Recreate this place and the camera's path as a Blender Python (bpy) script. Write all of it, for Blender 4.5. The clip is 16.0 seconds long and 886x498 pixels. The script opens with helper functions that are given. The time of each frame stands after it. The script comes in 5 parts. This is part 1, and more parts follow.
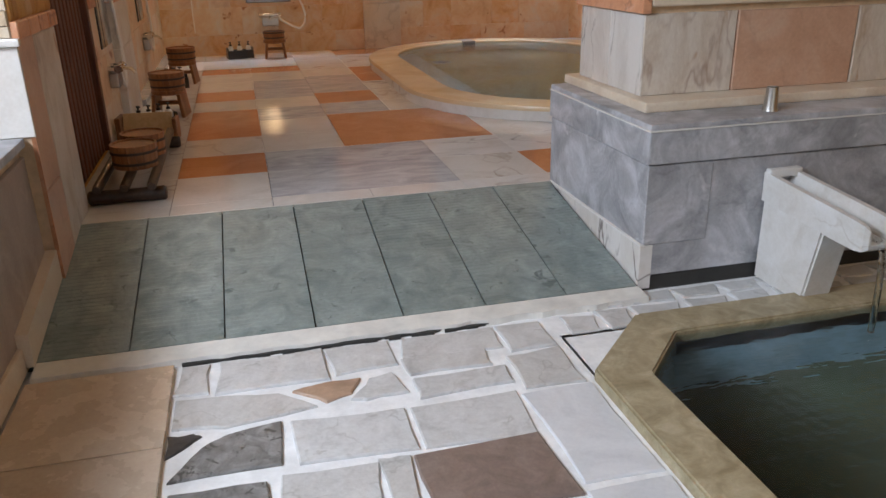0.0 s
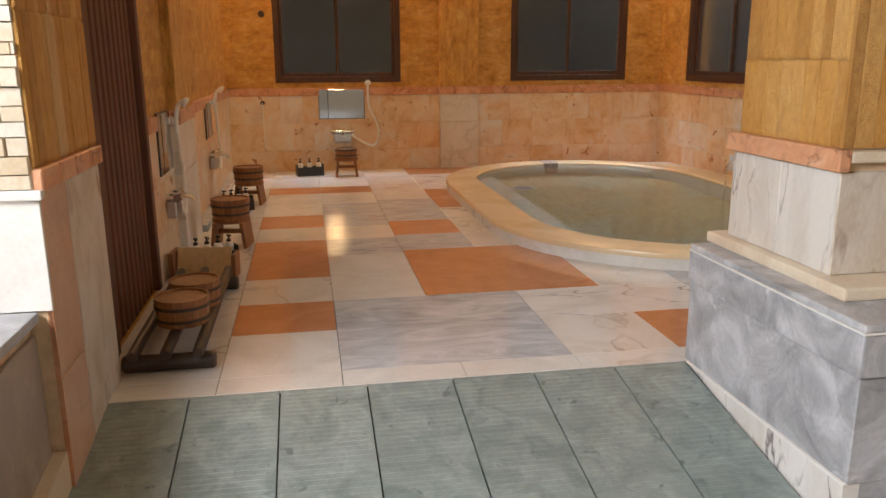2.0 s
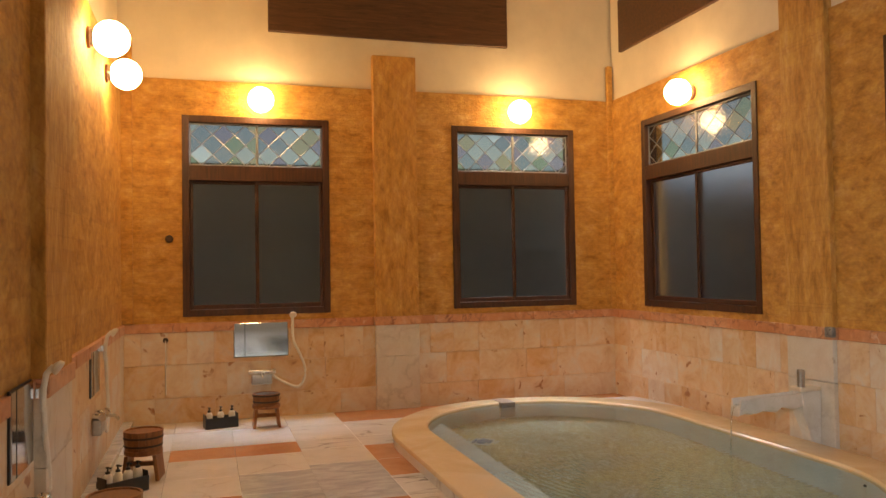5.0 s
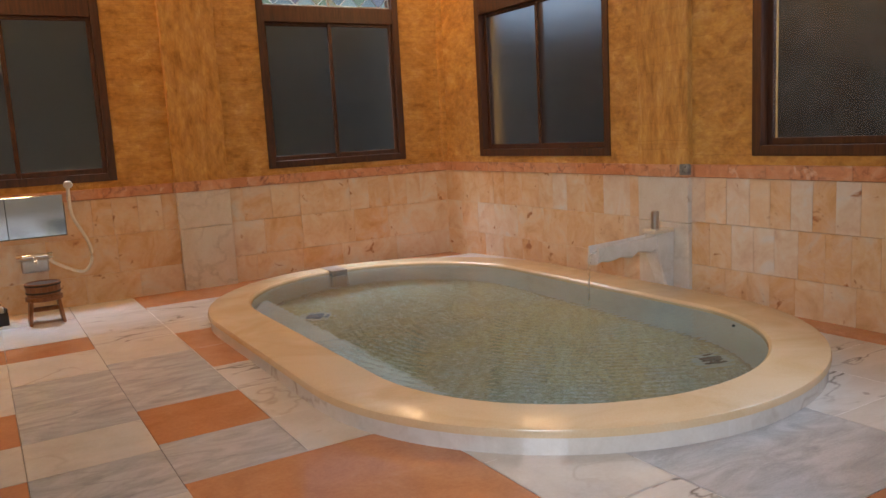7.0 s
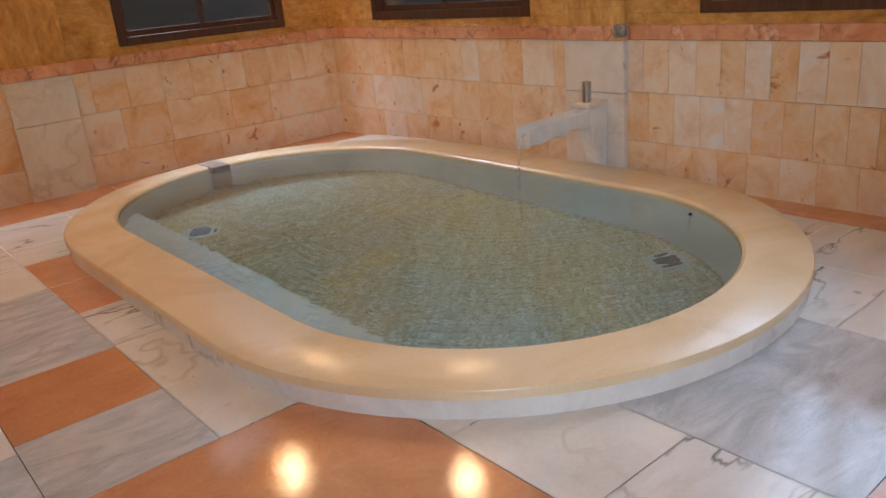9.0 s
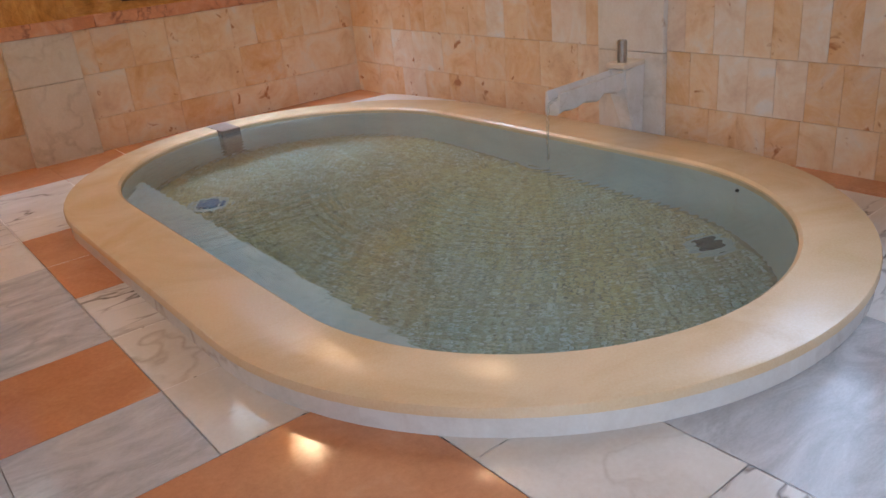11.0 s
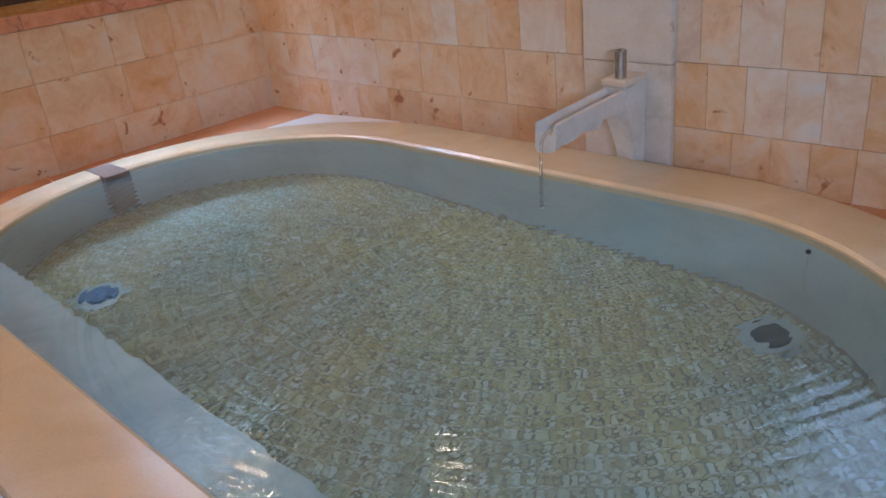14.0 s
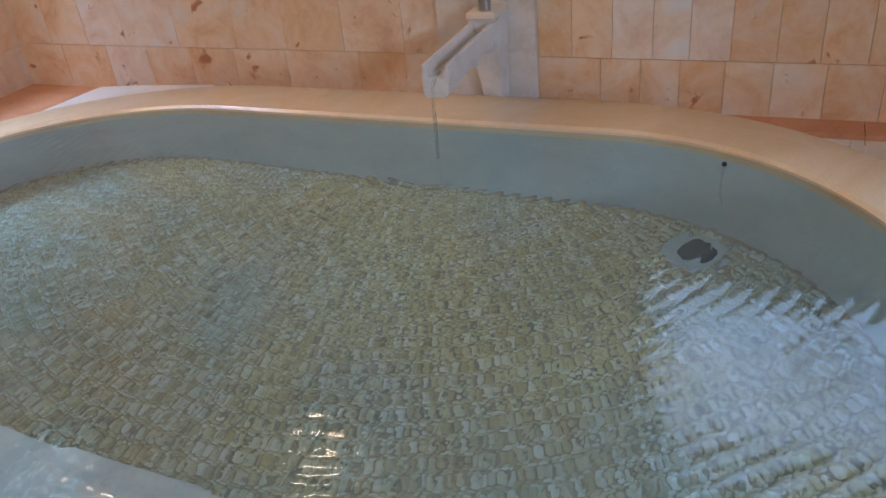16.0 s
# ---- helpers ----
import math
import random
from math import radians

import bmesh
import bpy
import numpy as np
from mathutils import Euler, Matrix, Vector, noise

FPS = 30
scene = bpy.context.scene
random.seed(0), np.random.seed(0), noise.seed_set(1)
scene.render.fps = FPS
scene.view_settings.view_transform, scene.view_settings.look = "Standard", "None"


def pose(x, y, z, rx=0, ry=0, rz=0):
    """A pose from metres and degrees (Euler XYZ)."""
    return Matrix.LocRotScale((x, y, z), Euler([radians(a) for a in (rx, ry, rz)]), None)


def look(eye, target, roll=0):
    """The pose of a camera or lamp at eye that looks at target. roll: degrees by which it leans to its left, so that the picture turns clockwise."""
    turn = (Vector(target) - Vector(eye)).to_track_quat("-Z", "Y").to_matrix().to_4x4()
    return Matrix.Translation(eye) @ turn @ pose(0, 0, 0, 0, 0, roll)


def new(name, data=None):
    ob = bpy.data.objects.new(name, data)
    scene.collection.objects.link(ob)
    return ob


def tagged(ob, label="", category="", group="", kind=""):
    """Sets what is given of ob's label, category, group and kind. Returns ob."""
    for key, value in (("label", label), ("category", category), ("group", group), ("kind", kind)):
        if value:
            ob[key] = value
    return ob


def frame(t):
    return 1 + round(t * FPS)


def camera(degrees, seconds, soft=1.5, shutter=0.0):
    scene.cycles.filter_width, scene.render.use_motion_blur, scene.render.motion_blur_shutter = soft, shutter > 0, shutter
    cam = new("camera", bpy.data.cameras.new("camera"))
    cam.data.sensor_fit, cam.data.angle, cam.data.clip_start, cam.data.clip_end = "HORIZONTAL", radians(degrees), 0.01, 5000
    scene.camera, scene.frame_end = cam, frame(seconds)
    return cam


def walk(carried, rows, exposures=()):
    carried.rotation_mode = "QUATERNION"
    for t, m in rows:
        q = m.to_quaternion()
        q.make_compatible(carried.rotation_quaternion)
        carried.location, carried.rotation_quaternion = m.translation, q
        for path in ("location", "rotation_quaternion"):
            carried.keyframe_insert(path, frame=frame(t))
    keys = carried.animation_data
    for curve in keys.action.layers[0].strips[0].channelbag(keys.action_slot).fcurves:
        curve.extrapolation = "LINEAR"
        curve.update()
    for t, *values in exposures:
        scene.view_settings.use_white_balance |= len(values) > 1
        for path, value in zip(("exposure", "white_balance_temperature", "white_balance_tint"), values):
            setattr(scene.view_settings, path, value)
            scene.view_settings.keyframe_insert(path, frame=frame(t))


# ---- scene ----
cam = camera(59.3, 16.0)

PATH = [
    (0, (0.385, 0.32, 1.196), (0.831, 2.13, 0.472), -1.2),
    (0.5, (0.336, 0.517, 1.216), (0.748, 2.353, 0.538), -0.3),
    (1, (0.341, 0.73, 1.226), (0.707, 2.605, 0.633), 0.0),
    (1.5, (0.378, 0.969, 1.259), (0.699, 2.873, 0.737), -0.3),
    (2, (0.361, 1.189, 1.276), (0.689, 3.105, 0.802), -0.3),
    (2.5, (0.34, 1.431, 1.286), (0.743, 3.349, 0.887), -0.6),
    (3, (0.349, 1.678, 1.334), (0.708, 3.633, 1.117), -1.0),
    (3.5, (0.346, 1.913, 1.359), (0.667, 3.885, 1.271), -1.3),
    (3.7, (0.34, 1.982, 1.357), (0.663, 3.955, 1.319), -1.1),
    (6, (0.213, 2.972, 1.486), (1.045, 4.79, 1.538), -2.1),
    (6.5, (0.299, 3.206, 1.379), (1.224, 4.977, 1.279), -2.3),
    (7, (0.420, 3.412, 1.285), (1.429, 5.113, 0.985), -3.1),
    (7.5, (0.431, 3.652, 1.280), (1.521, 5.272, 0.852), -3.3),
    (8, (0.464, 3.839, 1.288), (1.647, 5.345, 0.714), -4.4),
    (8.5, (0.601, 4.029, 1.330), (1.823, 5.474, 0.685), -4.5),
    (9, (0.702, 4.180, 1.353), (1.885, 5.648, 0.685), -5.1),
    (9.5, (0.768, 4.362, 1.372), (1.937, 5.824, 0.674), -5.3),
    (11.8, (1.081, 4.521, 1.387), (2.165, 5.998, 0.585), -5.7),
    (12, (1.151, 4.577, 1.379), (2.238, 6.061, 0.594), -5.8),
    (12.5, (1.332, 4.726, 1.415), (2.431, 6.213, 0.652), -6.3),
    (13, (1.384, 4.969, 1.403), (2.499, 6.441, 0.635), -6.3),
    (13.5, (1.385, 5.225, 1.391), (2.548, 6.633, 0.576), -4.9),
    (14, (1.419, 5.453, 1.403), (2.68, 6.754, 0.556), -6.4),
    (14.5, (1.358, 5.684, 1.389), (2.723, 6.87, 0.535), -5.9),
    (15, (1.348, 5.851, 1.346), (2.831, 6.859, 0.46), -5.9),
    (15.5, (1.31, 6.039, 1.315), (2.839, 6.944, 0.397), -6.5),
    (16, (1.312, 6.181, 1.345), (2.875, 6.915, 0.334), -6.2),
]
EXPOSURES = [(0, -0.38, 6250, 10), (1.0, -0.38, 6550, 10), (1.5, -0.10, 7050, 10), (2.0, 0.10, 7050, 10), (2.5, 0.25, 7100, 10), (3.0, 0.20, 7600, 10), (3.7, 0.12, 8350, 10), (6.0, -0.02, 7000, 10), (7.0, 0.04, 6450, 10), (7.5, 0.24, 6200, 10),
             (8.0, 0.20, 6150, 10), (9.5, 0.10, 5950, 10), (12.0, 0.02, 5420, 10), (13.0, 0.02, 5130, 10), (14.5, 0.02, 5000, 10), (16.0, 0.00, 5150, 10)]
walk(cam, [(t, look(eye, target, roll)) for t, eye, target, roll in PATH], EXPOSURES)

# ---- world, lights, exposure ----
FAR_W = -1.9
world = bpy.data.worlds.new("sky_world")
scene.world = world
world.use_nodes = True
wn = world.node_tree.nodes
sky = wn.new("ShaderNodeTexSky")
sky.sky_type = 'NISHITA'
sky.sun_disc = False
sky.sun_elevation = radians(38)
sky.sun_rotation = radians(200)
wn["Background"].inputs["Strength"].default_value = 0.12
world.node_tree.links.new(sky.outputs[0], wn["Background"].inputs["Color"])

sun_data = bpy.data.lights.new("sun", 'SUN')
sun_data.energy, sun_data.angle, sun_data.color = 0.8, radians(12), (1.0, 0.96, 0.9)
sun = new("sun", sun_data)
sun.matrix_world = look((3, -12, 12), (1.5, 0, 0))


def window_light(name, place, target, wide, high, watts, colour):
    d = bpy.data.lights.new(name, 'AREA')
    d.shape, d.size, d.size_y, d.energy, d.color = 'RECTANGLE', wide, high, watts, colour
    ob = new(name, d)
    ob.matrix_world = look(place, target)
    return ob


# daylight of the windows over the counter and behind the lower bath, and the bright sky over the second east window
window_light("west_window_daylight", (FAR_W + 0.02, 1.4, 2.45), (1.5, 2.6, -0.2), 2.6, 0.9, 245, (0.82, 0.90, 1.0))
window_light("south_window_daylight", (1.9, -3.92, 1.6), (1.9, 0, 1.1), 4.4, 2.0, 7, (0.84, 0.91, 1.0))
east_sky = window_light("east_window_daylight", (6.45, 5.80, 3.15), (3.2, 5.95, 0.3), 2.6, 2.4, 27, (0.70, 0.84, 1.0))
east_sky.data.spread = radians(75)
for wx, watts in ((0.74, 24), (3.515, 55)):
    sky_over = window_light("north_window_daylight", (wx, 11.02, 3.18), (wx, 9.75, 0.0), 1.5, 0.5, watts, (0.60, 0.79, 1.0))
    sky_over.data.spread = radians(80)
LAMP_COLOUR = (1.0, 0.66, 0.33)
LAMP_STRENGTH = 46.0

# ---- materials ----


def node(nt, kind, **values):
    n = nt.nodes.new(kind)
    for k, v in values.items():
        n.inputs[k].default_value = v
    return n


def fresh(name):
    m = bpy.data.materials.new(name)
    m.use_nodes = True
    nt = m.node_tree
    return m, nt, nt.nodes["Principled BSDF"]


def ramp(nt, factor, stops, mode='LINEAR'):
    n = nt.nodes.new("ShaderNodeValToRGB")
    n.color_ramp.interpolation = mode
    e = n.color_ramp.elements
    while len(e) < len(stops):
        e.new(0.5)
    for el, (p, c) in zip(e, stops):
        el.position = p
        el.color = (*c, 1) if len(c) == 3 else c
    nt.links.new(factor, n.inputs[0])
    return n.outputs[0]


def place(nt, offset=True, stretch=(1, 1, 1)):
    """World position, shifted piece by piece."""
    g = nt.nodes.new("ShaderNodeNewGeometry")
    out = g.outputs["Position"]
    if offset:
        info = nt.nodes.new("ShaderNodeObjectInfo")
        mul = nt.nodes.new("ShaderNodeMath")
        mul.operation = 'MULTIPLY'
        mul.inputs[1].default_value = 53.7
        nt.links.new(info.outputs["Random"], mul.inputs[0])
        add = nt.nodes.new("ShaderNodeVectorMath")
        add.operation = 'ADD'
        nt.links.new(out, add.inputs[0])
        nt.links.new(mul.outputs[0], add.inputs[1])
        out = add.outputs[0]
    if stretch != (1, 1, 1):
        mp = nt.nodes.new("ShaderNodeVectorMath")
        mp.operation = 'MULTIPLY'
        mp.inputs[1].default_value = stretch
        nt.links.new(out, mp.inputs[0])
        out = mp.outputs[0]
    return out


def noise_of(nt, vec, scale, detail=4, rough=0.6, distortion=0.0):
    n = node(nt, "ShaderNodeTexNoise", Scale=scale, Detail=detail, Roughness=rough, Distortion=distortion)
    nt.links.new(vec, n.inputs["Vector"])
    return n.outputs["Fac"]


def blend(nt, factor, a, b, mode='MIX'):
    n = nt.nodes.new("ShaderNodeMix")
    n.data_type, n.blend_type = 'RGBA', mode
    for sock, v in ((n.inputs[0], factor), (n.inputs[6], a), (n.inputs[7], b)):
        if isinstance(v, (int, float)):
            sock.default_value = v
        elif isinstance(v, tuple):
            sock.default_value = (*v, 1)
        else:
            nt.links.new(v, sock)
    return n.outputs[2]


def bump(nt, bsdf, height, strength, distance=0.01):
    b = node(nt, "ShaderNodeBump", Strength=strength, Distance=distance)
    nt.links.new(height, b.inputs["Height"])
    nt.links.new(b.outputs[0], bsdf.inputs["Normal"])


def stone(name, tones, scale=3.0, per_piece=None, vein=None, vein_scale=2.0, vein_width=0.03, vein_strength=0.55, rough=(0.2, 0.45),
          relief=0.15, relief_scale=40.0, grain=60.0, offset=True, stretch=(1, 1, 1), stains=None, distortion=1.0):
    """Cut stone: clouds of tones, a tone of its own for each piece, veins, fine grain, stains and relief."""
    m, nt, p = fresh(name)
    v = place(nt, offset, stretch)
    col = ramp(nt, noise_of(nt, v, scale, 5, 0.62, distortion), tones)
    if per_piece:
        info = nt.nodes.new("ShaderNodeObjectInfo")
        col = blend(nt, per_piece[0], col, ramp(nt, info.outputs["Random"], per_piece[1]))
    if vein:
        n = noise_of(nt, v, vein_scale, 4, 0.5, 0.25)
        line = ramp(nt, n, [(0.5 - vein_width, (0, 0, 0)), (0.5, (1, 1, 1)), (0.5 + vein_width, (0, 0, 0))])
        gate = ramp(nt, noise_of(nt, v, vein_scale * 0.9, 2), [(0.42, (0, 0, 0)), (0.62, (1, 1, 1))])
        k = nt.nodes.new("ShaderNodeMath")
        k.operation = 'MULTIPLY'
        nt.links.new(line, k.inputs[0])
        nt.links.new(gate, k.inputs[1])
        soft = nt.nodes.new("ShaderNodeMath")
        soft.operation = 'MULTIPLY'
        soft.inputs[1].default_value = vein_strength
        nt.links.new(k.outputs[0], soft.inputs[0])
        col = blend(nt, soft.outputs[0], col, vein)
    if stains:
        spot = ramp(nt, noise_of(nt, v, stains[1], 3, 0.6, 0.6), [(stains[2], (0, 0, 0)), (stains[2] + 0.07, (1, 1, 1))])
        col = blend(nt, spot, col, stains[0])
    g = noise_of(nt, v, grain, 3, 0.7)
    col = blend(nt, 0.32, col, ramp(nt, g, [(0.25, (0.35, 0.35, 0.35)), (0.75, (0.66, 0.66, 0.66))]), 'OVERLAY')
    nt.links.new(col, p.inputs["Base Color"])
    r = nt.nodes.new("ShaderNodeMapRange")
    r.inputs[3].default_value, r.inputs[4].default_value = rough
    nt.links.new(noise_of(nt, v, 7, 4), r.inputs[0])
    nt.links.new(r.outputs[0], p.inputs["Roughness"])
    bump(nt, p, noise_of(nt, v, relief_scale, 5, 0.6), relief, 0.008)
    return m


def plain(name, colour, rough=0.5, metal=0.0, vary=0.15, scale=12, relief=0.05, spec=0.5):
    m, nt, p = fresh(name)
    v = place(nt)
    n = noise_of(nt, v, scale, 5, 0.65)
    lo = tuple(c * (1 - vary) for c in colour)
    hi = tuple(min(1, c * (1 + vary)) for c in colour)
    nt.links.new(ramp(nt, n, [(0.3, lo), (0.7, hi)]), p.inputs["Base Color"])
    p.inputs["Roughness"].default_value = rough
    p.inputs["Metallic"].default_value = metal
    p.inputs["Specular IOR Level"].default_value = spec
    if relief:
        bump(nt, p, noise_of(nt, v, scale * 8, 4), relief, 0.004)
    return m


def wood(name, dark, light, along='z', rough=(0.35, 0.6), scale=1.0):
    m, nt, p = fresh(name)
    k = {'x': (1.5, 18, 18), 'y': (18, 1.5, 18), 'z': (18, 18, 1.5)}[along]
    v = place(nt, True, tuple(c * scale for c in k))
    n = noise_of(nt, v, 2.2, 6, 0.65, 0.8)
    nt.links.new(ramp(nt, n, [(0.3, dark), (0.7, light)]), p.inputs["Base Color"])
    r = nt.nodes.new("ShaderNodeMapRange")
    r.inputs[3].default_value, r.inputs[4].default_value = rough
    nt.links.new(n, r.inputs[0])
    nt.links.new(r.outputs[0], p.inputs["Roughness"])
    bump(nt, p, n, 0.25, 0.003)
    return m


def ochre_material(name, brick_w, brick_h, turn, per_piece=False, relief=0.9, stretch=(1, 1, 1)):
    """Rough split ochre stone laid in small uneven pieces."""
    m, nt, p = fresh(name)
    v = place(nt, per_piece)
    long = place(nt, per_piece, stretch)
    clouds = ramp(nt, noise_of(nt, long, 6.5, 6, 0.62, 0.5), [(0.25, (0.34, 0.145, 0.025)), (0.42, (0.55, 0.275, 0.060)), (0.58, (0.63, 0.345, 0.095)), (0.8, (0.74, 0.49, 0.21))])
    spots = ramp(nt, noise_of(nt, long, 20, 4, 0.7), [(0.3, (0.33, 0.33, 0.33)), (0.7, (0.66, 0.66, 0.66))])
    col = blend(nt, 0.8, clouds, spots, 'OVERLAY')
    height = noise_of(nt, v, 24, 8, 0.72, 0.5)
    if per_piece:
        info = nt.nodes.new("ShaderNodeObjectInfo")
        col = blend(nt, 0.5, col, ramp(nt, info.outputs["Random"], [(0.0, (0.28, 0.10, 0.025)), (0.3, (0.54, 0.24, 0.05)), (0.65, (0.62, 0.31, 0.085)), (0.88, (0.69, 0.42, 0.18)), (1.0, (0.70, 0.54, 0.36))]))
    else:
        br = nt.nodes.new("ShaderNodeTexBrick")
        br.inputs["Scale"].default_value = 1.0
        br.inputs["Brick Width"].default_value = brick_w
        br.inputs["Row Height"].default_value = brick_h
        br.inputs["Mortar Size"].default_value = 0.003
        br.inputs["Mortar Smooth"].default_value = 0.6
        br.inputs["Color1"].default_value = (0.36, 0.36, 0.36, 1)
        br.inputs["Color2"].default_value = (0.62, 0.62, 0.62, 1)
        br.inputs["Mortar"].default_value = (0.22, 0.22, 0.22, 1)
        mp = nt.nodes.new("ShaderNodeMapping")
        mp.vector_type = 'POINT'
        mp.inputs["Rotation"].default_value = tuple(radians(a) for a in turn)
        warp = node(nt, "ShaderNodeTexNoise", Scale=9.0, Detail=3.0)
        nt.links.new(v, warp.inputs["Vector"])
        add = nt.nodes.new("ShaderNodeVectorMath")
        add.operation = 'MULTIPLY_ADD'
        add.inputs[1].default_value = (0.03, 0.03, 0.03)
        nt.links.new(warp.outputs["Color"], add.inputs[0])
        nt.links.new(v, add.inputs[2])
        nt.links.new(add.outputs[0], mp.inputs["Vector"])
        nt.links.new(mp.outputs[0], br.inputs["Vector"])
        col = blend(nt, 0.26, col, br.outputs["Color"], 'OVERLAY')
        mix = nt.nodes.new("ShaderNodeMath")
        mix.operation = 'MULTIPLY_ADD'
        mix.inputs[1].default_value = 0.4
        bw = nt.nodes.new("ShaderNodeRGBToBW")
        nt.links.new(br.outputs["Color"], bw.inputs[0])
        nt.links.new(bw.outputs[0], mix.inputs[0])
        nt.links.new(height, mix.inputs[2])
        height = mix.outputs[0]
    nt.links.new(col, p.inputs["Base Color"])
    p.inputs["Roughness"].default_value = 0.62
    bump(nt, p, height, relief, 0.02)
    return m


OCHRE_N = ochre_material("ochre_split_stone_north", 0.16, 0.055, (90, 0, 0), stretch=(0.75, 1.0, 1.3))
OCHRE_E = ochre_material("ochre_split_stone_east", 0.16, 0.055, (90, 0, 90), stretch=(1.0, 0.75, 1.3))
OCHRE_PILLAR = ochre_material("ochre_pillar_stone", 0.085, 0.36, (90, 0, 45), stretch=(1.5, 1.5, 0.5))
OCHRE_PIECE = ochre_material("ochre_split_strip", 0.1, 0.1, (0, 0, 0), True, 0.9, (2.2, 2.2, 1.0))
PLASTER = plain("white_plaster", (0.72, 0.64, 0.50), 0.85, vary=0.06, scale=3, relief=0.08)
PINK_TILE = stone("pink_marble_tile", [(0.28, (0.48, 0.22, 0.075)), (0.40, (0.65, 0.40, 0.20)), (0.50, (0.72, 0.52, 0.33)), (0.59, (0.74, 0.61, 0.47)), (0.68, (0.70, 0.67, 0.63))], 3.8,
                  (0.42, [(0.0, (0.62, 0.34, 0.15)), (0.25, (0.69, 0.45, 0.25)), (0.55, (0.73, 0.53, 0.34)), (0.74, (0.74, 0.60, 0.45)), (0.82, (0.70, 0.68, 0.65)), (1.0, (0.74, 0.73, 0.71))]),
                  stains=((0.40, 0.17, 0.07), 8.0, 0.645), rough=(0.22, 0.5), relief=0.28, relief_scale=14, grain=22, distortion=1.0)
VEINED_WHITE = stone("white_marble_dark_veins", [(0.3, (0.64, 0.60, 0.56)), (0.6, (0.76, 0.73, 0.71))], 2.0, None, (0.10, 0.07, 0.06), 1.9, 0.016, 0.9, (0.015, 0.06), 0.035, 70, stretch=(0.7, 2.4, 1.0), distortion=1.0)
WHITE_MARBLE = stone("white_marble", [(0.3, (0.62, 0.58, 0.54)), (0.6, (0.76, 0.73, 0.70))], 2.5, (0.25, [(0, (0.70, 0.62, 0.52)), (1, (0.76, 0.75, 0.75))]),
                     (0.34, 0.26, 0.20), 1.3, 0.012, 0.6, (0.015, 0.06), 0.035, 70)
GREY_MARBLE = stone("grey_marble", [(0.3, (0.36, 0.36, 0.37)), (0.5, (0.50, 0.50, 0.52)), (0.7, (0.66, 0.66, 0.68))], 2.6, (0.2, [(0, (0.50, 0.50, 0.52)), (1, (0.64, 0.63, 0.63))]),
                    (0.30, 0.30, 0.32), 1.5, 0.03, 0.5, (0.015, 0.06), 0.035, 70, stretch=(1.0, 2.6, 1.0), distortion=1.6)
ORANGE_MARBLE = stone("orange_marble", [(0.3, (0.48, 0.21, 0.10)), (0.6, (0.58, 0.28, 0.145)), (0.8, (0.62, 0.36, 0.22))], 4.0, (0.25, [(0, (0.56, 0.21, 0.09)), (1, (0.66, 0.36, 0.22))]),
                      rough=(0.015, 0.06), relief=0.035, relief_scale=70)
BAND_MARBLE = stone("orange_band_marble", [(0.3, (0.46, 0.18, 0.08)), (0.55, (0.62, 0.29, 0.15)), (0.75, (0.70, 0.44, 0.32))], 7.0, (0.3, [(0, (0.50, 0.19, 0.08)), (1, (0.70, 0.42, 0.28))]),
                    (0.22, 0.08, 0.05), 7.0, 0.04, 0.85, (0.25, 0.5), 0.15, stains=((0.68, 0.46, 0.34), 8.0, 0.64))
PED_GREY = stone("pedestal_grey_marble", [(0.28, (0.23, 0.23, 0.24)), (0.45, (0.35, 0.35, 0.37)), (0.6, (0.48, 0.48, 0.51)), (0.75, (0.62, 0.62, 0.66))], 3.6, None,
                 (0.16, 0.16, 0.17), 3.0, 0.02, 0.35, (0.35, 0.65), 0.4, 26, stains=((0.58, 0.57, 0.59), 5.0, 0.64), distortion=1.4)
PALE_DADO = stone("pale_veined_marble", [(0.28, (0.42, 0.32, 0.23)), (0.45, (0.52, 0.44, 0.36)), (0.6, (0.60, 0.54, 0.47)), (0.75, (0.64, 0.60, 0.56))], 3.0, (0.2, [(0, (0.56, 0.42, 0.30)), (1, (0.64, 0.59, 0.54))]),
                  (0.22, 0.12, 0.08), 1.9, 0.02, 0.55, (0.3, 0.55), 0.12, stretch=(1.9, 1.9, 0.8), stains=((0.40, 0.24, 0.14), 4.5, 0.66), distortion=1.5)
FOOT_MARBLE = stone("warm_white_marble", [(0.3, (0.60, 0.52, 0.43)), (0.55, (0.69, 0.64, 0.57)), (0.75, (0.73, 0.71, 0.68))], 2.6, (0.15, [(0, (0.66, 0.55, 0.45)), (1, (0.72, 0.69, 0.66))]),
                    (0.36, 0.30, 0.24), 2.6, 0.03, 0.4, (0.25, 0.5), 0.12, stains=((0.44, 0.34, 0.24), 6.0, 0.68))
VEINED_DADO = stone("white_dado_dark_veins", [(0.3, (0.52, 0.47, 0.42)), (0.6, (0.66, 0.62, 0.58))], 2.2, (0.15, [(0, (0.62, 0.52, 0.43)), (1, (0.66, 0.63, 0.60))]),
                    (0.16, 0.11, 0.09), 2.2, 0.010, 0.75, (0.25, 0.5), 0.1, stretch=(2.4, 2.4, 0.7), distortion=1.4)
PINK_PANEL = stone("dull_pink_marble_panel", [(0.28, (0.44, 0.25, 0.16)), (0.5, (0.53, 0.33, 0.23)), (0.72, (0.58, 0.42, 0.32))], 3.0, (0.2, [(0, (0.52, 0.30, 0.20)), (1, (0.58, 0.42, 0.33))]),
                   (0.34, 0.20, 0.14), 2.0, 0.02, 0.4, (0.25, 0.5), 0.1)
